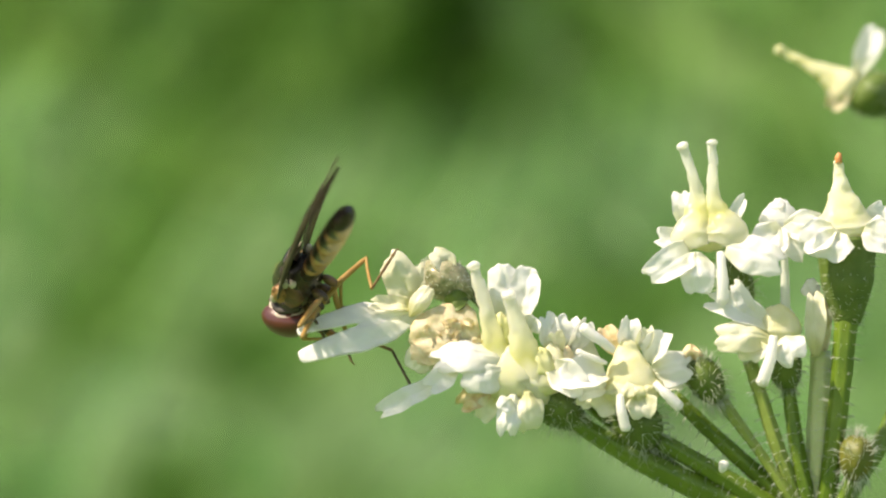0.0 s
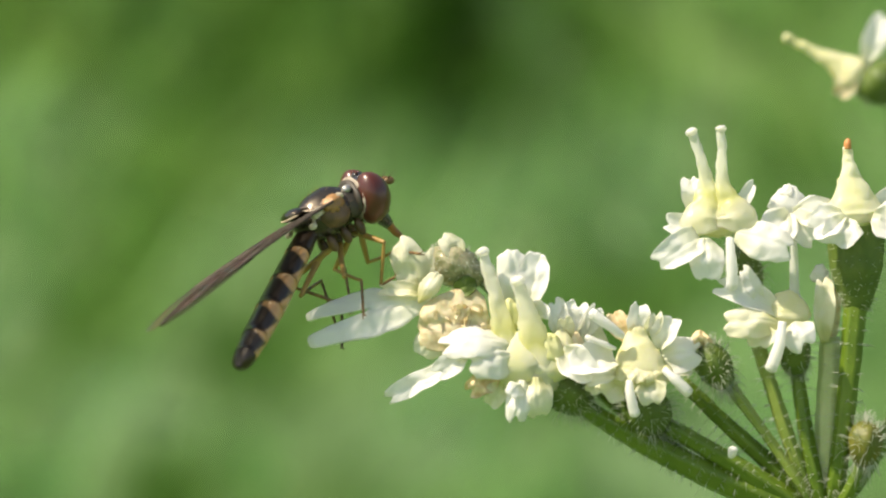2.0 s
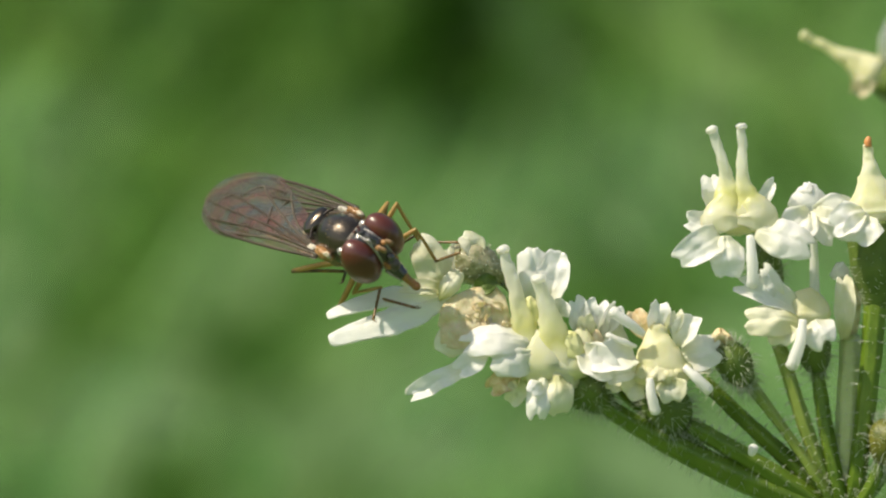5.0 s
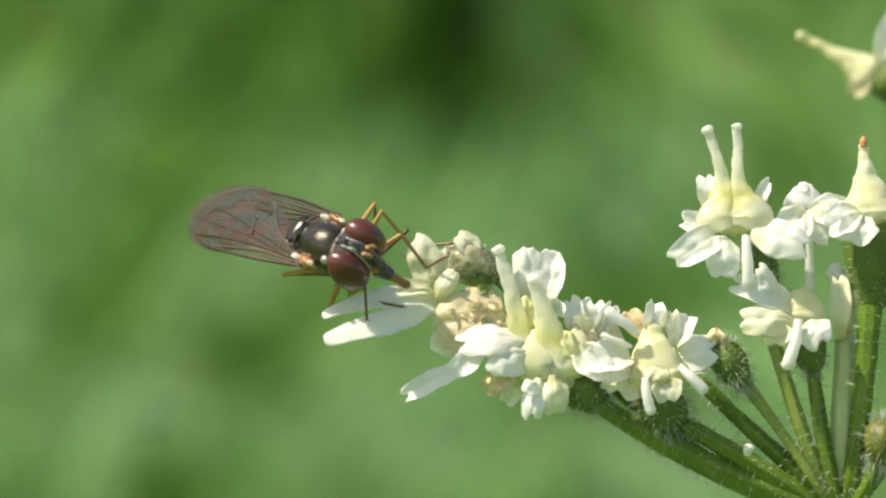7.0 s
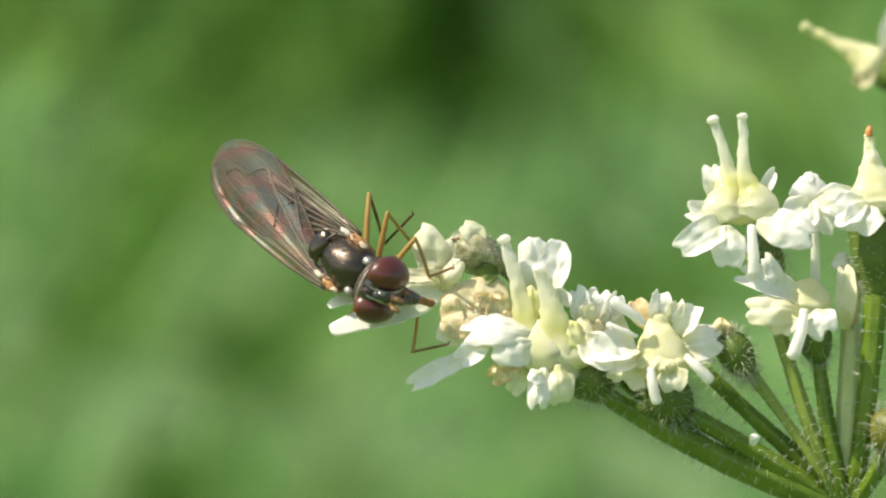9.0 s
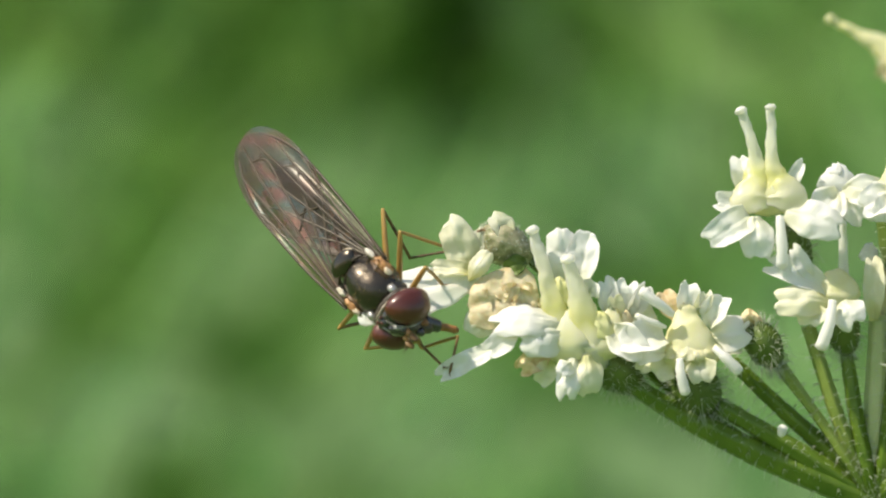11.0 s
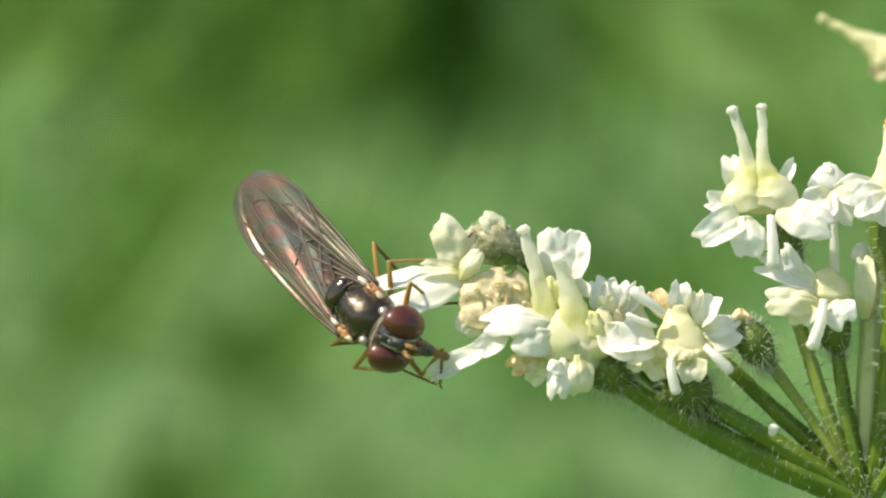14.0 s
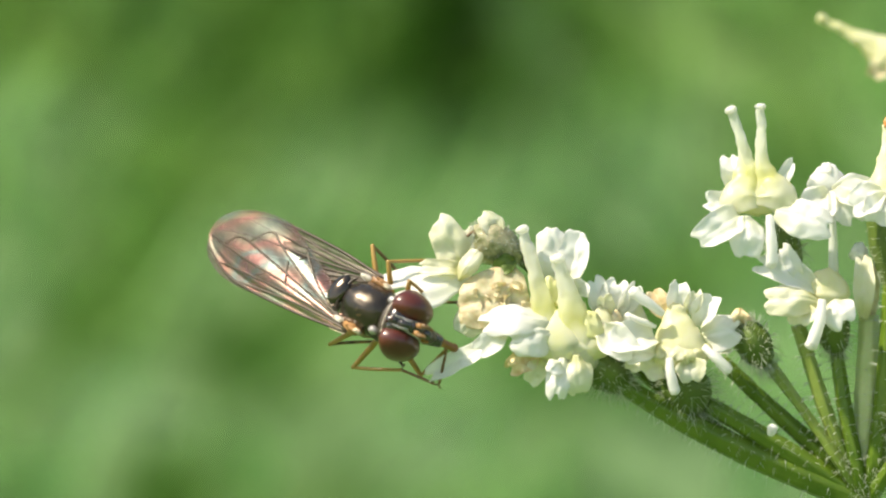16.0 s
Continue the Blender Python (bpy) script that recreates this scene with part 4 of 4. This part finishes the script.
def make_wing(s):
    hinge, length = L(-6, 49 * s, 13 - 2.5 * s), 428
    tipward = (L(-430, 30 * s, -12 - 3 * s) - hinge).normalized()
    up = Vector((0.0, 0.02 * s, 1.0))
    up = (up - tipward * up.dot(tipward)).normalized()
    out = tipward.cross(up) * s
    if out.y * s < 0:
        out = -out

    def spot(u, v, lift=0.0):
        f, h, tip = wing_edge(u)
        w = v * f if v > 0 else v * h
        w = (f - h) / 2 + (w - (f - h) / 2) * tip
        wave = (3 * math.sin(v * 4 + u * 3) + 1.3 * math.sin(v * 13 + u * 5)) * math.sin(math.pi * u)
        return hinge + (tipward * (u * length) + out * w + up * (wave + 10 * math.sin(math.pi * u) + lift)) * U

    nu, nv = 28, 26
    vs = [spot(math.sin(math.pi / 2 * i / nu), 2 * j / nv - 1) for i in range(nu + 1) for j in range(nv + 1)]
    w = nv + 1
    fs = [(i * w + j, i * w + j + 1, (i + 1) * w + j + 1, (i + 1) * w + j) for i in range(nu) for j in range(nv)]
    wing = bug("wing", (vs, fs), WING if s < 0 else WING_BROWN, None, "smoky clear wing with a pinkish sheen" if s < 0 else "smoky brown clear wing", hinge)
    lines = [
        [(0, 0.6), (0.3, 0.98), (0.7, 0.98), (0.93, 0.9)], [(0, 0.3), (0.3, 0.4), (0.6, 0.75), (0.68, 0.97)],
        [(0.02, 0.1), (0.3, 0.05), (0.65, 0.3), (0.86, 0.95)], [(0.1, 0.0), (0.4, -0.12), (0.7, -0.1), (0.97, 0.2)],
        [(0.02, -0.1), (0.3, -0.25), (0.6, -0.32), (0.8, -0.4), (0.86, -0.1)], [(0.05, -0.2), (0.3, -0.42), (0.55, -0.6), (0.66, -0.72), (0.74, -0.42)],
        [(0.05, -0.3), (0.25, -0.55), (0.4, -0.85), (0.43, -0.99)], [(0.42, -0.15), (0.45, -0.3), (0.48, -0.5)],
        [(0.02, -0.6), (0.3, -0.98), (0.7, -0.98), (0.94, -0.95)]]
    for ln in lines:
        fine = 2.6 if ln[0] == (0, 0.6) else (0.8 if ln[0] == (0.02, -0.6) else 2.2)
        bug("vein", tube([spot(u, v, 0.5) - hinge for u, v in ln], [fine * U] * (len(ln) - 1) + [fine * 0.6 * U], 5, 5), VEIN_GLINT if ln[1] in GLINT_VEINS else VEIN, wing)
    return wing


abdomen, wings = make_fly()


def make_head():
    """The head, keyed on its own: its space starts at the neck."""
    def cap(v):
        return Vector((v.x if v.x > 0 else v.x * 0.75, v.y, v.z))
    head = linked("head", *blob(L(26, 0, 0), (29 * U, 50 * U, 46 * U), None, 18, 26, 0, 1, cap), FOREHEAD, fly)
    for s in (1, -1):
        def lens(v):
            return Vector((v.x if v.x > 0 else v.x * 0.55, v.y, v.z * (1 - 0.06 * v.y * s)))
        bug("eye", blob(L(28, 34 * s, 3), (41 * U, 30 * U, 47 * U), Euler((0, 0, radians(-8 * s))).to_matrix(), 22, 30, 0, 1, lens), EYE_RED, head, "large maroon compound eye")
        a = joined(blob(L(62, 6 * s, 18), (8 * U, 4.4 * U, 4.4 * U)), blob(L(71, 7 * s, 21), (7 * U, 5 * U, 5 * U)))
        bug("antenna", a, ORANGE, head, "orange antenna base")
        bug("antenna_bulb", blob(L(83, 9 * s, 22), (11 * U, 4.6 * U, 7 * U)), RUST, head, "brown oval antenna bulb")
        bug("arista", tube([L(80, 11 * s, 27), L(92, 17 * s, 40)], [1.2 * U, 0.5 * U], 5, 2), DARKLEG, head)
        dust = tube([L(57, 15 * s, -26), L(62, 12.5 * s, -4), L(59, 10.5 * s, 20), L(48, 8.5 * s, 36), L(33, 8 * s, 45)], [1.6 * U, 2.0 * U, 2.4 * U, 2.0 * U, 1.2 * U], 8, 5)
        bug("eye_margin", dust, SILVER, head, "silver-dusted line along the eye")
    # pale rim behind the eyes
    bug("occiput", blob(L(5, 0, 2), (13 * U, 47 * U, 36 * U), None, 16, 30, 1 * U, 20000), GREYDUST, head, "dark dusted back of the head")
    bug("occiput_rim", blob(L(11, 0, 2), (6 * U, 52 * U, 40 * U), None, 18, 36, 1 * U, 20000), RIM, head, "pale dusted rim behind the eyes")
    bug("vertex", blob(L(27, 0, 43), (12 * U, 8 * U, 6 * U), None, 10, 14), FOREHEAD, head, "glossy black vertex")
    bug("frons", joined(blob(L(50, 0, 28), (13 * U, 10 * U, 17 * U), Euler((0, radians(-30), 0)).to_matrix(), 12, 14, 2 * U, 12000),
                        blob(L(58, 0, 22), (9 * U, 11 * U, 8 * U), None, 10, 14)), FOREHEAD, head, "glossy black forehead")
    bug("face", joined(blob(L(56, 0, -6), (14 * U, 14 * U, 28 * U), None, 14, 16, 2 * U, 14000), blob(L(62, 0, -30), (17 * U, 13 * U, 15 * U), None, 10, 14, 2 * U, 14000)), FACE_GREY, head)
    bug("face_knob", blob(L(72, 0, -10), (9 * U, 8 * U, 9 * U)), FOREHEAD, head, "shiny black face knob")
    for s in (1, -1):
        bug("cheek", blob(L(62, 11 * s, -22), (9 * U, 4 * U, 10 * U), None, 8, 12, 2 * U, 14000), BURNT, head, "rusty orange cheek")
        bug("forehead_dust", blob(L(53, 6.5 * s, 33), (5 * U, 3.5 * U, 8 * U), Euler((0, radians(-40), 0)).to_matrix(), 8, 12, 2 * U, 16000), SILVER, head, "silvery dust spot on the forehead")
    for dy in (-6, 6, 0):
        bug("ocellus", blob(L(22 + (8 if dy == 0 else 0), dy, 48), (3 * U, 3 * U, 3 * U)), EYE_RED, head)
    bug("mouth_cone", tube([L(56, 0, -32), L(66, 0, -46), L(75, 0, -57)], [17 * U, 13.5 * U, 10 * U], 12, 4), FOREHEAD, head)
    bug("proboscis", joined(tube([L(73, 0, -54), L(80, 0, -66), L(88, 0, -76)], [8.5 * U, 7 * U, 7 * U], 10, 4),
                            blob(L(90, 0, -78), (9 * U, 8 * U, 6 * U), Euler((0, radians(45), 0)).to_matrix())), BURNT, head, "orange-brown proboscis")
    return head


head = make_head()
LEGS = dict(   # hip, and the lengths of femur, tibia and tarsus
    front_left=((36, 16, -56), 84, 78, 64), front_right=((36, -16, -56), 84, 78, 64),
    middle_left=((8, 18, -58), 98, 96, 78), middle_right=((8, -18, -58), 98, 96, 78),
    hind_left=((-24, 18, -56), 114, 104, 94), hind_right=((-24, -18, -56), 114, 104, 94))


def make_legs():
    """Each leg in three keyed pieces that point along their own x axis."""
    made = {}
    for name, (hip, a, b, c) in LEGS.items():
        hind = name.startswith("hind")
        mats = (AMBER, SHIN if hind else AMBER, DARKLEG if hind else RUST)
        fem = linked("femur", *tube([L(-4, 0, 0), L(a * 0.35, 0, 2), L(a * 0.8, 0, 1), L(a + 2, 0, 0)], [4.5 * U, 5.6 * U, 4.6 * U, 3.4 * U], 10, 4), AMBER, fly)
        tib = linked("tibia", *tube([L(-2, 0, 0), L(b * 0.4, 0, 1.5), L(b + 1, 0, 0)], [2.8 * U, 3.2 * U, 2.9 * U], 8, 4), mats[1], fly)
        steps = [L(c * i / 10, 0, 0) for i in range(11)]
        beads = [tube(steps, [(2.9 if i % 2 else 2.2) * U for i in range(11)], 8, 1)]
        claws = [tube([L(c, 0, 0), L(c + 5, 3 * k, -1), L(c + 7, 5 * k, -5)], [1.6 * U, 1.2 * U, 0.5 * U], 5, 2) for k in (-1, 1)]
        tar = linked("tarsus", *joined(*beads, *claws), mats[2], fly)
        made[name] = (fem, tib, tar)
    return made


legs = make_legs()


# ---- what moves ----
SWAY = [  # time, drift of the flower across and down
    (0, -13, 21), (0.2, 28, 3), (0.5, 17, 6), (0.7, 13, 6), (1, 23, 2), (1.2, 2, 6), (1.5, 0, 0), (1.7, 21, -6), (2, 3, -4), (2.2, 15, -8),
    (2.5, 6, -9), (2.7, 0, -1), (3, 21, -10), (3.2, 2, 2), (3.5, 2, -1), (3.7, -4, 3), (4, 21, -5), (4.2, 36, -13), (4.5, 22, -2), (4.7, 38, -8),
    (6.8, 41, -3), (7, 31, -8), (7.2, 19, 5), (7.5, 21, -1), (7.7, 37, -14), (8, 31, -11), (8.2, 28, -14), (8.5, 39, -22), (8.7, 28, -19), (9, 41, -26),
    (9.2, 67, -37), (11.3, 91, -42), (11.5, 70, -34), (11.7, 88, -43), (12, 105, -42), (12.2, 101, -46), (12.5, 71, -38), (12.7, 59, -36), (13, 73, -45), (13.2, 73, -42),
    (13.5, 99, -48), (13.7, 85, -51), (14, 75, -43), (14.2, 105, -54), (14.5, 73, -44), (14.7, 54, -38), (15, 61, -42), (15.2, 40, -39), (15.5, 51, -40), (15.7, 64, -45),
    (16, 73, -43)]
BODY = [  # time, place over the flower (across, down, depth), yaw, pitch, roll
    (0, 540, 475, 0, 107, -30, -53), (0.2, 523, 495, 0, 110, -34, -61), (0.4, 516, 487, 0, 111, -25, -62), (0.5, 535, 454, 0, 109, -18, -66),
    (0.6, 521, 449, 0, 105, -7, -64), (0.7, 515, 435, 0, 99, -2, -60), (0.8, 501, 417, 0, 93, 4, -57), (0.9, 522, 405, 0, 82, 10, -33),
    (1, 544, 400, 0, 70, 21, -12), (1.1, 545, 398, 0, 68, 20, -8), (1.2, 580, 374, 0, 64, 19, -6), (1.4, 610, 368, 0, 52, 21, -3),
    (1.5, 577, 378, 0, 52, 22, -5), (2, 573, 382, 0, 33, 28, -10), (2.5, 559, 390, 0, 28, 30, -11), (2.7, 583, 375, 0, 21, 36, -11),
    (2.8, 582, 364, 0, 19, 33, -8), (2.9, 606, 345, 0, 14, 31, -4), (3, 621, 326, 0, -8, 27, 12), (3.1, 606, 348, 0, -22, 27, 5),
    (3.2, 626, 353, 0, -25, 21, 14), (3.3, 628, 367, 0, -33, 21, 21), (3.5, 612, 377, 0, -40, 10, 37), (3.6, 619, 390, -5, -40, 7, 34),
    (3.8, 623, 372, -10, -45, 1, 34), (4, 590, 398, -20, -50, -11, 37), (4.5, 577, 427, -40, -50, -15, 52), (6.8, 532, 447, -40, -52, -14, 54),
    (7, 548, 444, -40, -50, -14, 54), (7.5, 569, 442, -40, -49, -16, 55), (8, 573, 429, -40, -49, -14, 57), (8.5, 582, 455, -40, -46, -21, 66),
    (9, 578, 496, -50, -43, -31, 76), (9.2, 575, 502, -50, -43, -34, 77), (11.3, 569, 575, -50, -34, -40, 88), (11.5, 568, 595, -50, -33, -40, 90),
    (12, 570, 600, -50, -35, -40, 85), (12.5, 570, 605, -50, -38, -38, 81), (13, 568, 606, -50, -42, -37, 78), (13.5, 571, 603, -50, -41, -33, 73),
    (14, 572, 600, -50, -45, -32, 74), (14.5, 573, 605, -50, -43, -33, 73), (15, 583, 603, -50, -43, -30, 68), (15.5, 585, 594, -50, -36, -27, 63),
    (16, 583, 591, -50, -39, -23, 64)]
HEAD_TURN = [  # time, yaw, pitch, roll
    (0, 6, -28, 0), (0.2, 1, -21, 0), (0.4, 2, -18, 1), (0.5, 9, -11, 0), (0.6, -1, -14, 1), (0.7, -1, -16, 1), (0.8, 0, -17, 0), (0.9, -4, -15, 0),
    (1, -6, -16, 0), (1.1, -8, -14, 0), (1.2, -12, -10, 0), (1.4, -15, -4, -1), (1.5, -29, 2, 0), (2, -3, -17, 13), (2.5, 1, -12, 14), (2.7, 10, -19, 10),
    (2.8, 12, -17, 9), (2.9, 18, -16, 9), (3, 18, -12, 9), (3.1, 9, -14, -6), (3.2, 6, -20, -4), (3.3, 9, -21, 5), (3.5, 23, -18, -7), (3.6, 10, -23, 3),
    (3.8, 5, -23, -2), (4, 0, -10, -8), (4.5, 3, 2, -7), (6.8, 10, 0, -2), (7, 10, 0, 1), (7.5, 12, -2, 3), (8, 7, -4, 0), (8.5, -3, -3, 2),
    (9, 4, -11, 11), (9.2, 2, -14, 14), (11.3, -2, -1, 21), (11.5, 3, -7, 20), (12, 4, -6, 20), (12.5, 7, -8, 16), (13, 6, -7, 14), (13.5, 9, -5, 6),
    (14, 7, -8, 7), (14.5, 7, -9, 7), (15, 9, -5, 3), (15.5, 10, -5, 16), (16, 9, -1, 7)]
WING_TURN = [  # time, yaw, lift, twist
    (0, -8, -2, -8), (0.2, -10, -4, -4), (0.4, -8, -6, 0), (0.5, -9, -4, 3), (0.6, 1, -4, -1), (0.7, 7, -5, -5), (0.8, 14, -5, -5), (0.9, 14, -3, 4),
    (1, 16, -2, 6), (1.1, 15, 1, 9), (1.2, 12, 1, 6), (1.4, 5, 1, 1), (1.5, 7, 2, -2), (2, 11, 0, -1), (2.5, 10, 2, -3), (2.7, -3, 2, -2),
    (2.8, -9, 3, -2), (2.9, -6, 4, -1), (3, 11, 1, -1), (3.1, 9, 5, 3), (3.2, 8, 3, 7), (3.3, 8, 5, 9), (3.5, 7, 4, 8), (3.6, 8, 4, 8),
    (3.8, 6, 3, 7), (4, 2, 1, 4), (4.5, 3, 1, -1), (6.8, 2, 3, -1), (7, 3, 3, -1), (7.5, 5, -1, -2), (8, 4, -2, -1), (8.5, 1, 0, 0),
    (9, 2, 3, -1), (9.2, 1, 4, -1), (11.3, 0, 4, -3), (11.5, 1, 7, -3), (12, 3, 4, -4), (12.5, 1, 4, -3), (13, 0, 3, -3), (13.5, -3, 2, -2),
    (14, -3, 1, -2), (14.5, -1, 1, -1), (15, 2, 3, -1), (15.5, 3, 6, -1), (16, 2, 3, -1)]
ABDOMEN_TURN = [  # time, yaw, lift
    (0, -12, -6), (0.2, -14, -6), (0.4, -15, -8), (0.5, -21, -11), (0.6, -11, -8), (0.7, -3, -9), (0.8, 4, -9), (0.9, 9, -6), (1, 19, -8), (1.1, 15, -6),
    (1.2, 15, -4), (1.4, 12, 1), (1.5, 11, 3), (2, 17, 12), (2.5, 18, -1), (2.7, 15, 5), (2.8, 14, 5), (2.9, 15, 3), (3, 2, 3), (3.1, 0, 4),
    (3.2, 0, 6), (3.3, 1, 8), (3.5, -2, 10), (3.6, -2, 9), (3.8, -3, 4), (4, 0, 0), (4.5, 0, 0), (6.8, 0, 0), (7, 0, 0), (7.5, 0, 0),
    (8, 0, 0), (8.5, 0, 0), (9, 0, 0), (9.2, 1, 1), (11.3, 1, 2), (11.5, 0, 0), (12, 0, 0), (12.5, 0, 0), (13, 0, 0), (13.5, 0, 0),
    (14, 0, 0), (14.5, 0, 0), (15, 0, 0), (15.5, 0, 0), (16, 0, 0)]
FEET = dict(  # time, foot on the flower, depth, and the mark towards which the knee bends
    hind_right=[(0, 748, 677, -30, 618, 554), (0.5, 751, 674, -30, 595, 574), (0.7, 700, 650, -25, 560, 560), (1, 597, 623, -62, 520, 540), (2, 602, 618, -62, 470, 534), (2.5, 621, 609, -62, 466, 556),
                (3, 629, 610, -62, 511, 468), (3.5, 563, 681, -62, 513, 523), (4, 596, 625, -62, 481, 498), (4.5, 565, 505, -62, 478, 487), (9, 565, 512, -62, 478, 500), (11.3, 640, 690, -30, 520, 650), (16, 640, 690, -30, 520, 650)],
    middle_right=[(0, 713, 424, -20, 653, 442), (0.5, 753, 439, -25, 643, 429), (1, 690, 500, -62, 650, 440), (2, 640, 560, -62, 590, 470), (2.5, 579, 597, -62, 550, 505), (3, 719, 635, -62, 591, 515),
                  (3.5, 748, 553, -62, 620, 510), (4, 664, 545, -62, 600, 505), (4.5, 698, 552, -62, 553, 557), (8, 690, 550, -62, 547, 545), (9, 700, 560, -62, 570, 600), (11.3, 697, 723, -45, 555, 690), (16, 697, 723, -45, 555, 690)],
    front_right=[(0, 635, 619, -20, 548, 579), (0.5, 560, 580, -10, 498, 549), (1, 732, 433, -62, 642, 433), (2, 767, 449, -62, 642, 458), (2.5, 769, 454, -62, 684, 429), (3, 769, 445, -62, 679, 400), (3.5, 748, 501, -62, 655, 470),
                 (4, 700, 540, -62, 640, 500), (4.5, 618, 572, -62, 585, 520), (8.5, 618, 572, -62, 585, 525), (9, 749, 636, -62, 699, 581), (11.3, 704, 723, -45, 674, 713), (16, 704, 723, -45, 674, 713)],
    front_left=[(0, 673, 540, 20, 615, 480), (0.5, 650, 500, 20, 640, 430), (1, 695, 498, -62, 662, 398), (2, 695, 495, -62, 665, 430), (2.5, 690, 498, -62, 650, 440), (3, 749, 435, -62, 707, 365), (3.5, 790, 450, -62, 760, 400),
                (4.5, 768, 452, -62, 690, 415), (8.5, 759, 466, -62, 690, 415), (9, 760, 500, -62, 700, 440), (11.3, 756, 579, -10, 651, 552), (16, 756, 579, -10, 651, 548)],
    middle_left=[(0, 600, 600, 40, 560, 560), (1, 637, 503, 30, 640, 440), (2.5, 610, 580, 30, 590, 500), (3, 689, 488, 20, 640, 430), (3.5, 740, 470, 20, 690, 420), (4, 720, 430, 10, 679, 350), (4.5, 775, 437, 0, 666, 364),
                 (8.5, 768, 440, 0, 660, 350), (9, 765, 450, 0, 650, 380), (11.3, 760, 458, -5, 612, 485), (16, 760, 456, -5, 612, 485)],
    hind_left=[(0, 600, 600, 40, 560, 540), (1, 590, 590, 40, 540, 530), (3, 600, 590, 40, 540, 500), (4, 650, 520, 36, 560, 430), (4.5, 690, 430, 30, 640, 380), (8.5, 689, 410, 20, 620, 370), (9, 689, 406, 15, 612, 362), (11.3, 714, 508, 5, 581, 428), (16, 714, 506, 5, 579, 436)])


def between(rows, t):
    """The values of a table at t, run straight from row to row."""
    for a, b in zip(rows, rows[1:]):
        if t <= b[0]:
            k = 0 if b[0] == a[0] else max(0, (t - a[0]) / (b[0] - a[0]))
            return [p + (q - p) * k for p, q in zip(a[1:], b[1:])]
    return list(rows[-1][1:])


def body_pose(x, y, deep, yaw, pitch, roll):
    return Matrix.Translation(at(x, y, deep)) @ Euler((0, 0, radians(yaw))).to_matrix().to_4x4() @ Euler((0, radians(-pitch), 0)).to_matrix().to_4x4() @ Euler((radians(roll), 0, 0)).to_matrix().to_4x4()


def leg_joints(name, body, foot, knee, last):
    """Hip, knee, ankle and foot in the fly's space: the femur reaches for the knee's mark, tibia and tarsus for the foot."""
    hip, a, b, c = LEGS[name]
    hip, a, b, c = L(*hip), a * U, b * U, c * U
    side = 1 if hip.y > 0 else -1
    root = body @ hip
    flat = Vector((knee.x - root.x, 0, knee.z - root.z))
    if flat.length > a * 0.96:
        flat *= a * 0.96 / flat.length
    deep = math.sqrt(a * a - flat.length_squared)
    bends = [body.inverted() @ (root + flat + Vector((0, d, 0))) for d in (deep * 0.7, -deep * 0.7)]
    bends = [hip + (k - hip).normalized() * a for k in bends]
    knee = max(bends, key=lambda k: k.y * side - (4 * (k - last).length if last else 0))
    foot = body.inverted() @ foot
    gap = foot - knee
    reach = min(max(gap.length, abs(b - c) + 0.3 * c), (b + c) * 0.985)
    d = gap.normalized()
    k = (b * b - c * c + reach * reach) / (2 * reach)
    under = (hip - knee).normalized() * 0.75 + body.to_3x3().inverted() @ Vector((0, 0.65, 0))
    under = (under - d * under.dot(d)).normalized()
    ankle = knee + d * k + under * math.sqrt(max(0, b * b - k * k))
    return hip, knee, ankle, knee + d * reach


def motions():
    walk(umbel, [(t, Matrix.Translation(HUB + Vector((x * U, 0, -y * U)))) for t, x, y in SWAY])
    times = sorted({r[0] for r in BODY} | {r[0] for r in SWAY})
    poses = {}
    steps = sorted({*times, 2.6, 2.65, 3.4, 3.9, 3.95, 8.85, 9.7, 10.25, 10.8})      # the legs step more finely
    for t in steps:
        (sx, sy), (x, y, *rest) = between(SWAY, t), between(BODY, t)
        poses[t] = body_pose(x + sx, y + sy, *rest)
    walk(fly, [(t, poses[t]) for t in times])
    neck = Matrix.Translation(L(50, 0, -2))
    walk(head, [(t, neck @ Euler([radians(v) for v in (between(HEAD_TURN, t)[2], -between(HEAD_TURN, t)[1], between(HEAD_TURN, t)[0])]).to_matrix().to_4x4()) for t in times])
    root = Matrix.Translation(abdomen.location)
    walk(abdomen, [(t, root @ Euler((0, radians(-w[1]), radians(w[0]))).to_matrix().to_4x4()) for t, w in ((t, between(ABDOMEN_TURN, t)) for t in times)])
    for wing in wings:
        home = Matrix.Translation(wing.location)
        walk(wing, [(t, home @ Euler([radians(v) for v in (w[2], -w[1], w[0])]).to_matrix().to_4x4()) for t, w in ((t, between(WING_TURN, t)) for t in times)])
    for name, parts in legs.items():
        last, turns, rows = None, [Matrix().to_quaternion()] * 3, [[], [], []]
        for t in steps:
            (sx, sy), (fx, fy, deep, kx, ky) = between(SWAY, t), between(FEET[name], t)
            joints = leg_joints(name, poses[t], at(fx + sx, fy + sy, deep), at(kx + sx, ky + sy, deep - 6), last)
            last = joints[1]
            for i, (a, b) in enumerate(zip(joints, joints[1:])):
                turns[i] = (turns[i] @ Vector((1, 0, 0))).rotation_difference(b - a) @ turns[i]
                rows[i].append((t, Matrix.Translation(a) @ turns[i].to_matrix().to_4x4()))
        for ob, keyed in zip(parts, rows):
            walk(ob, keyed)


motions()
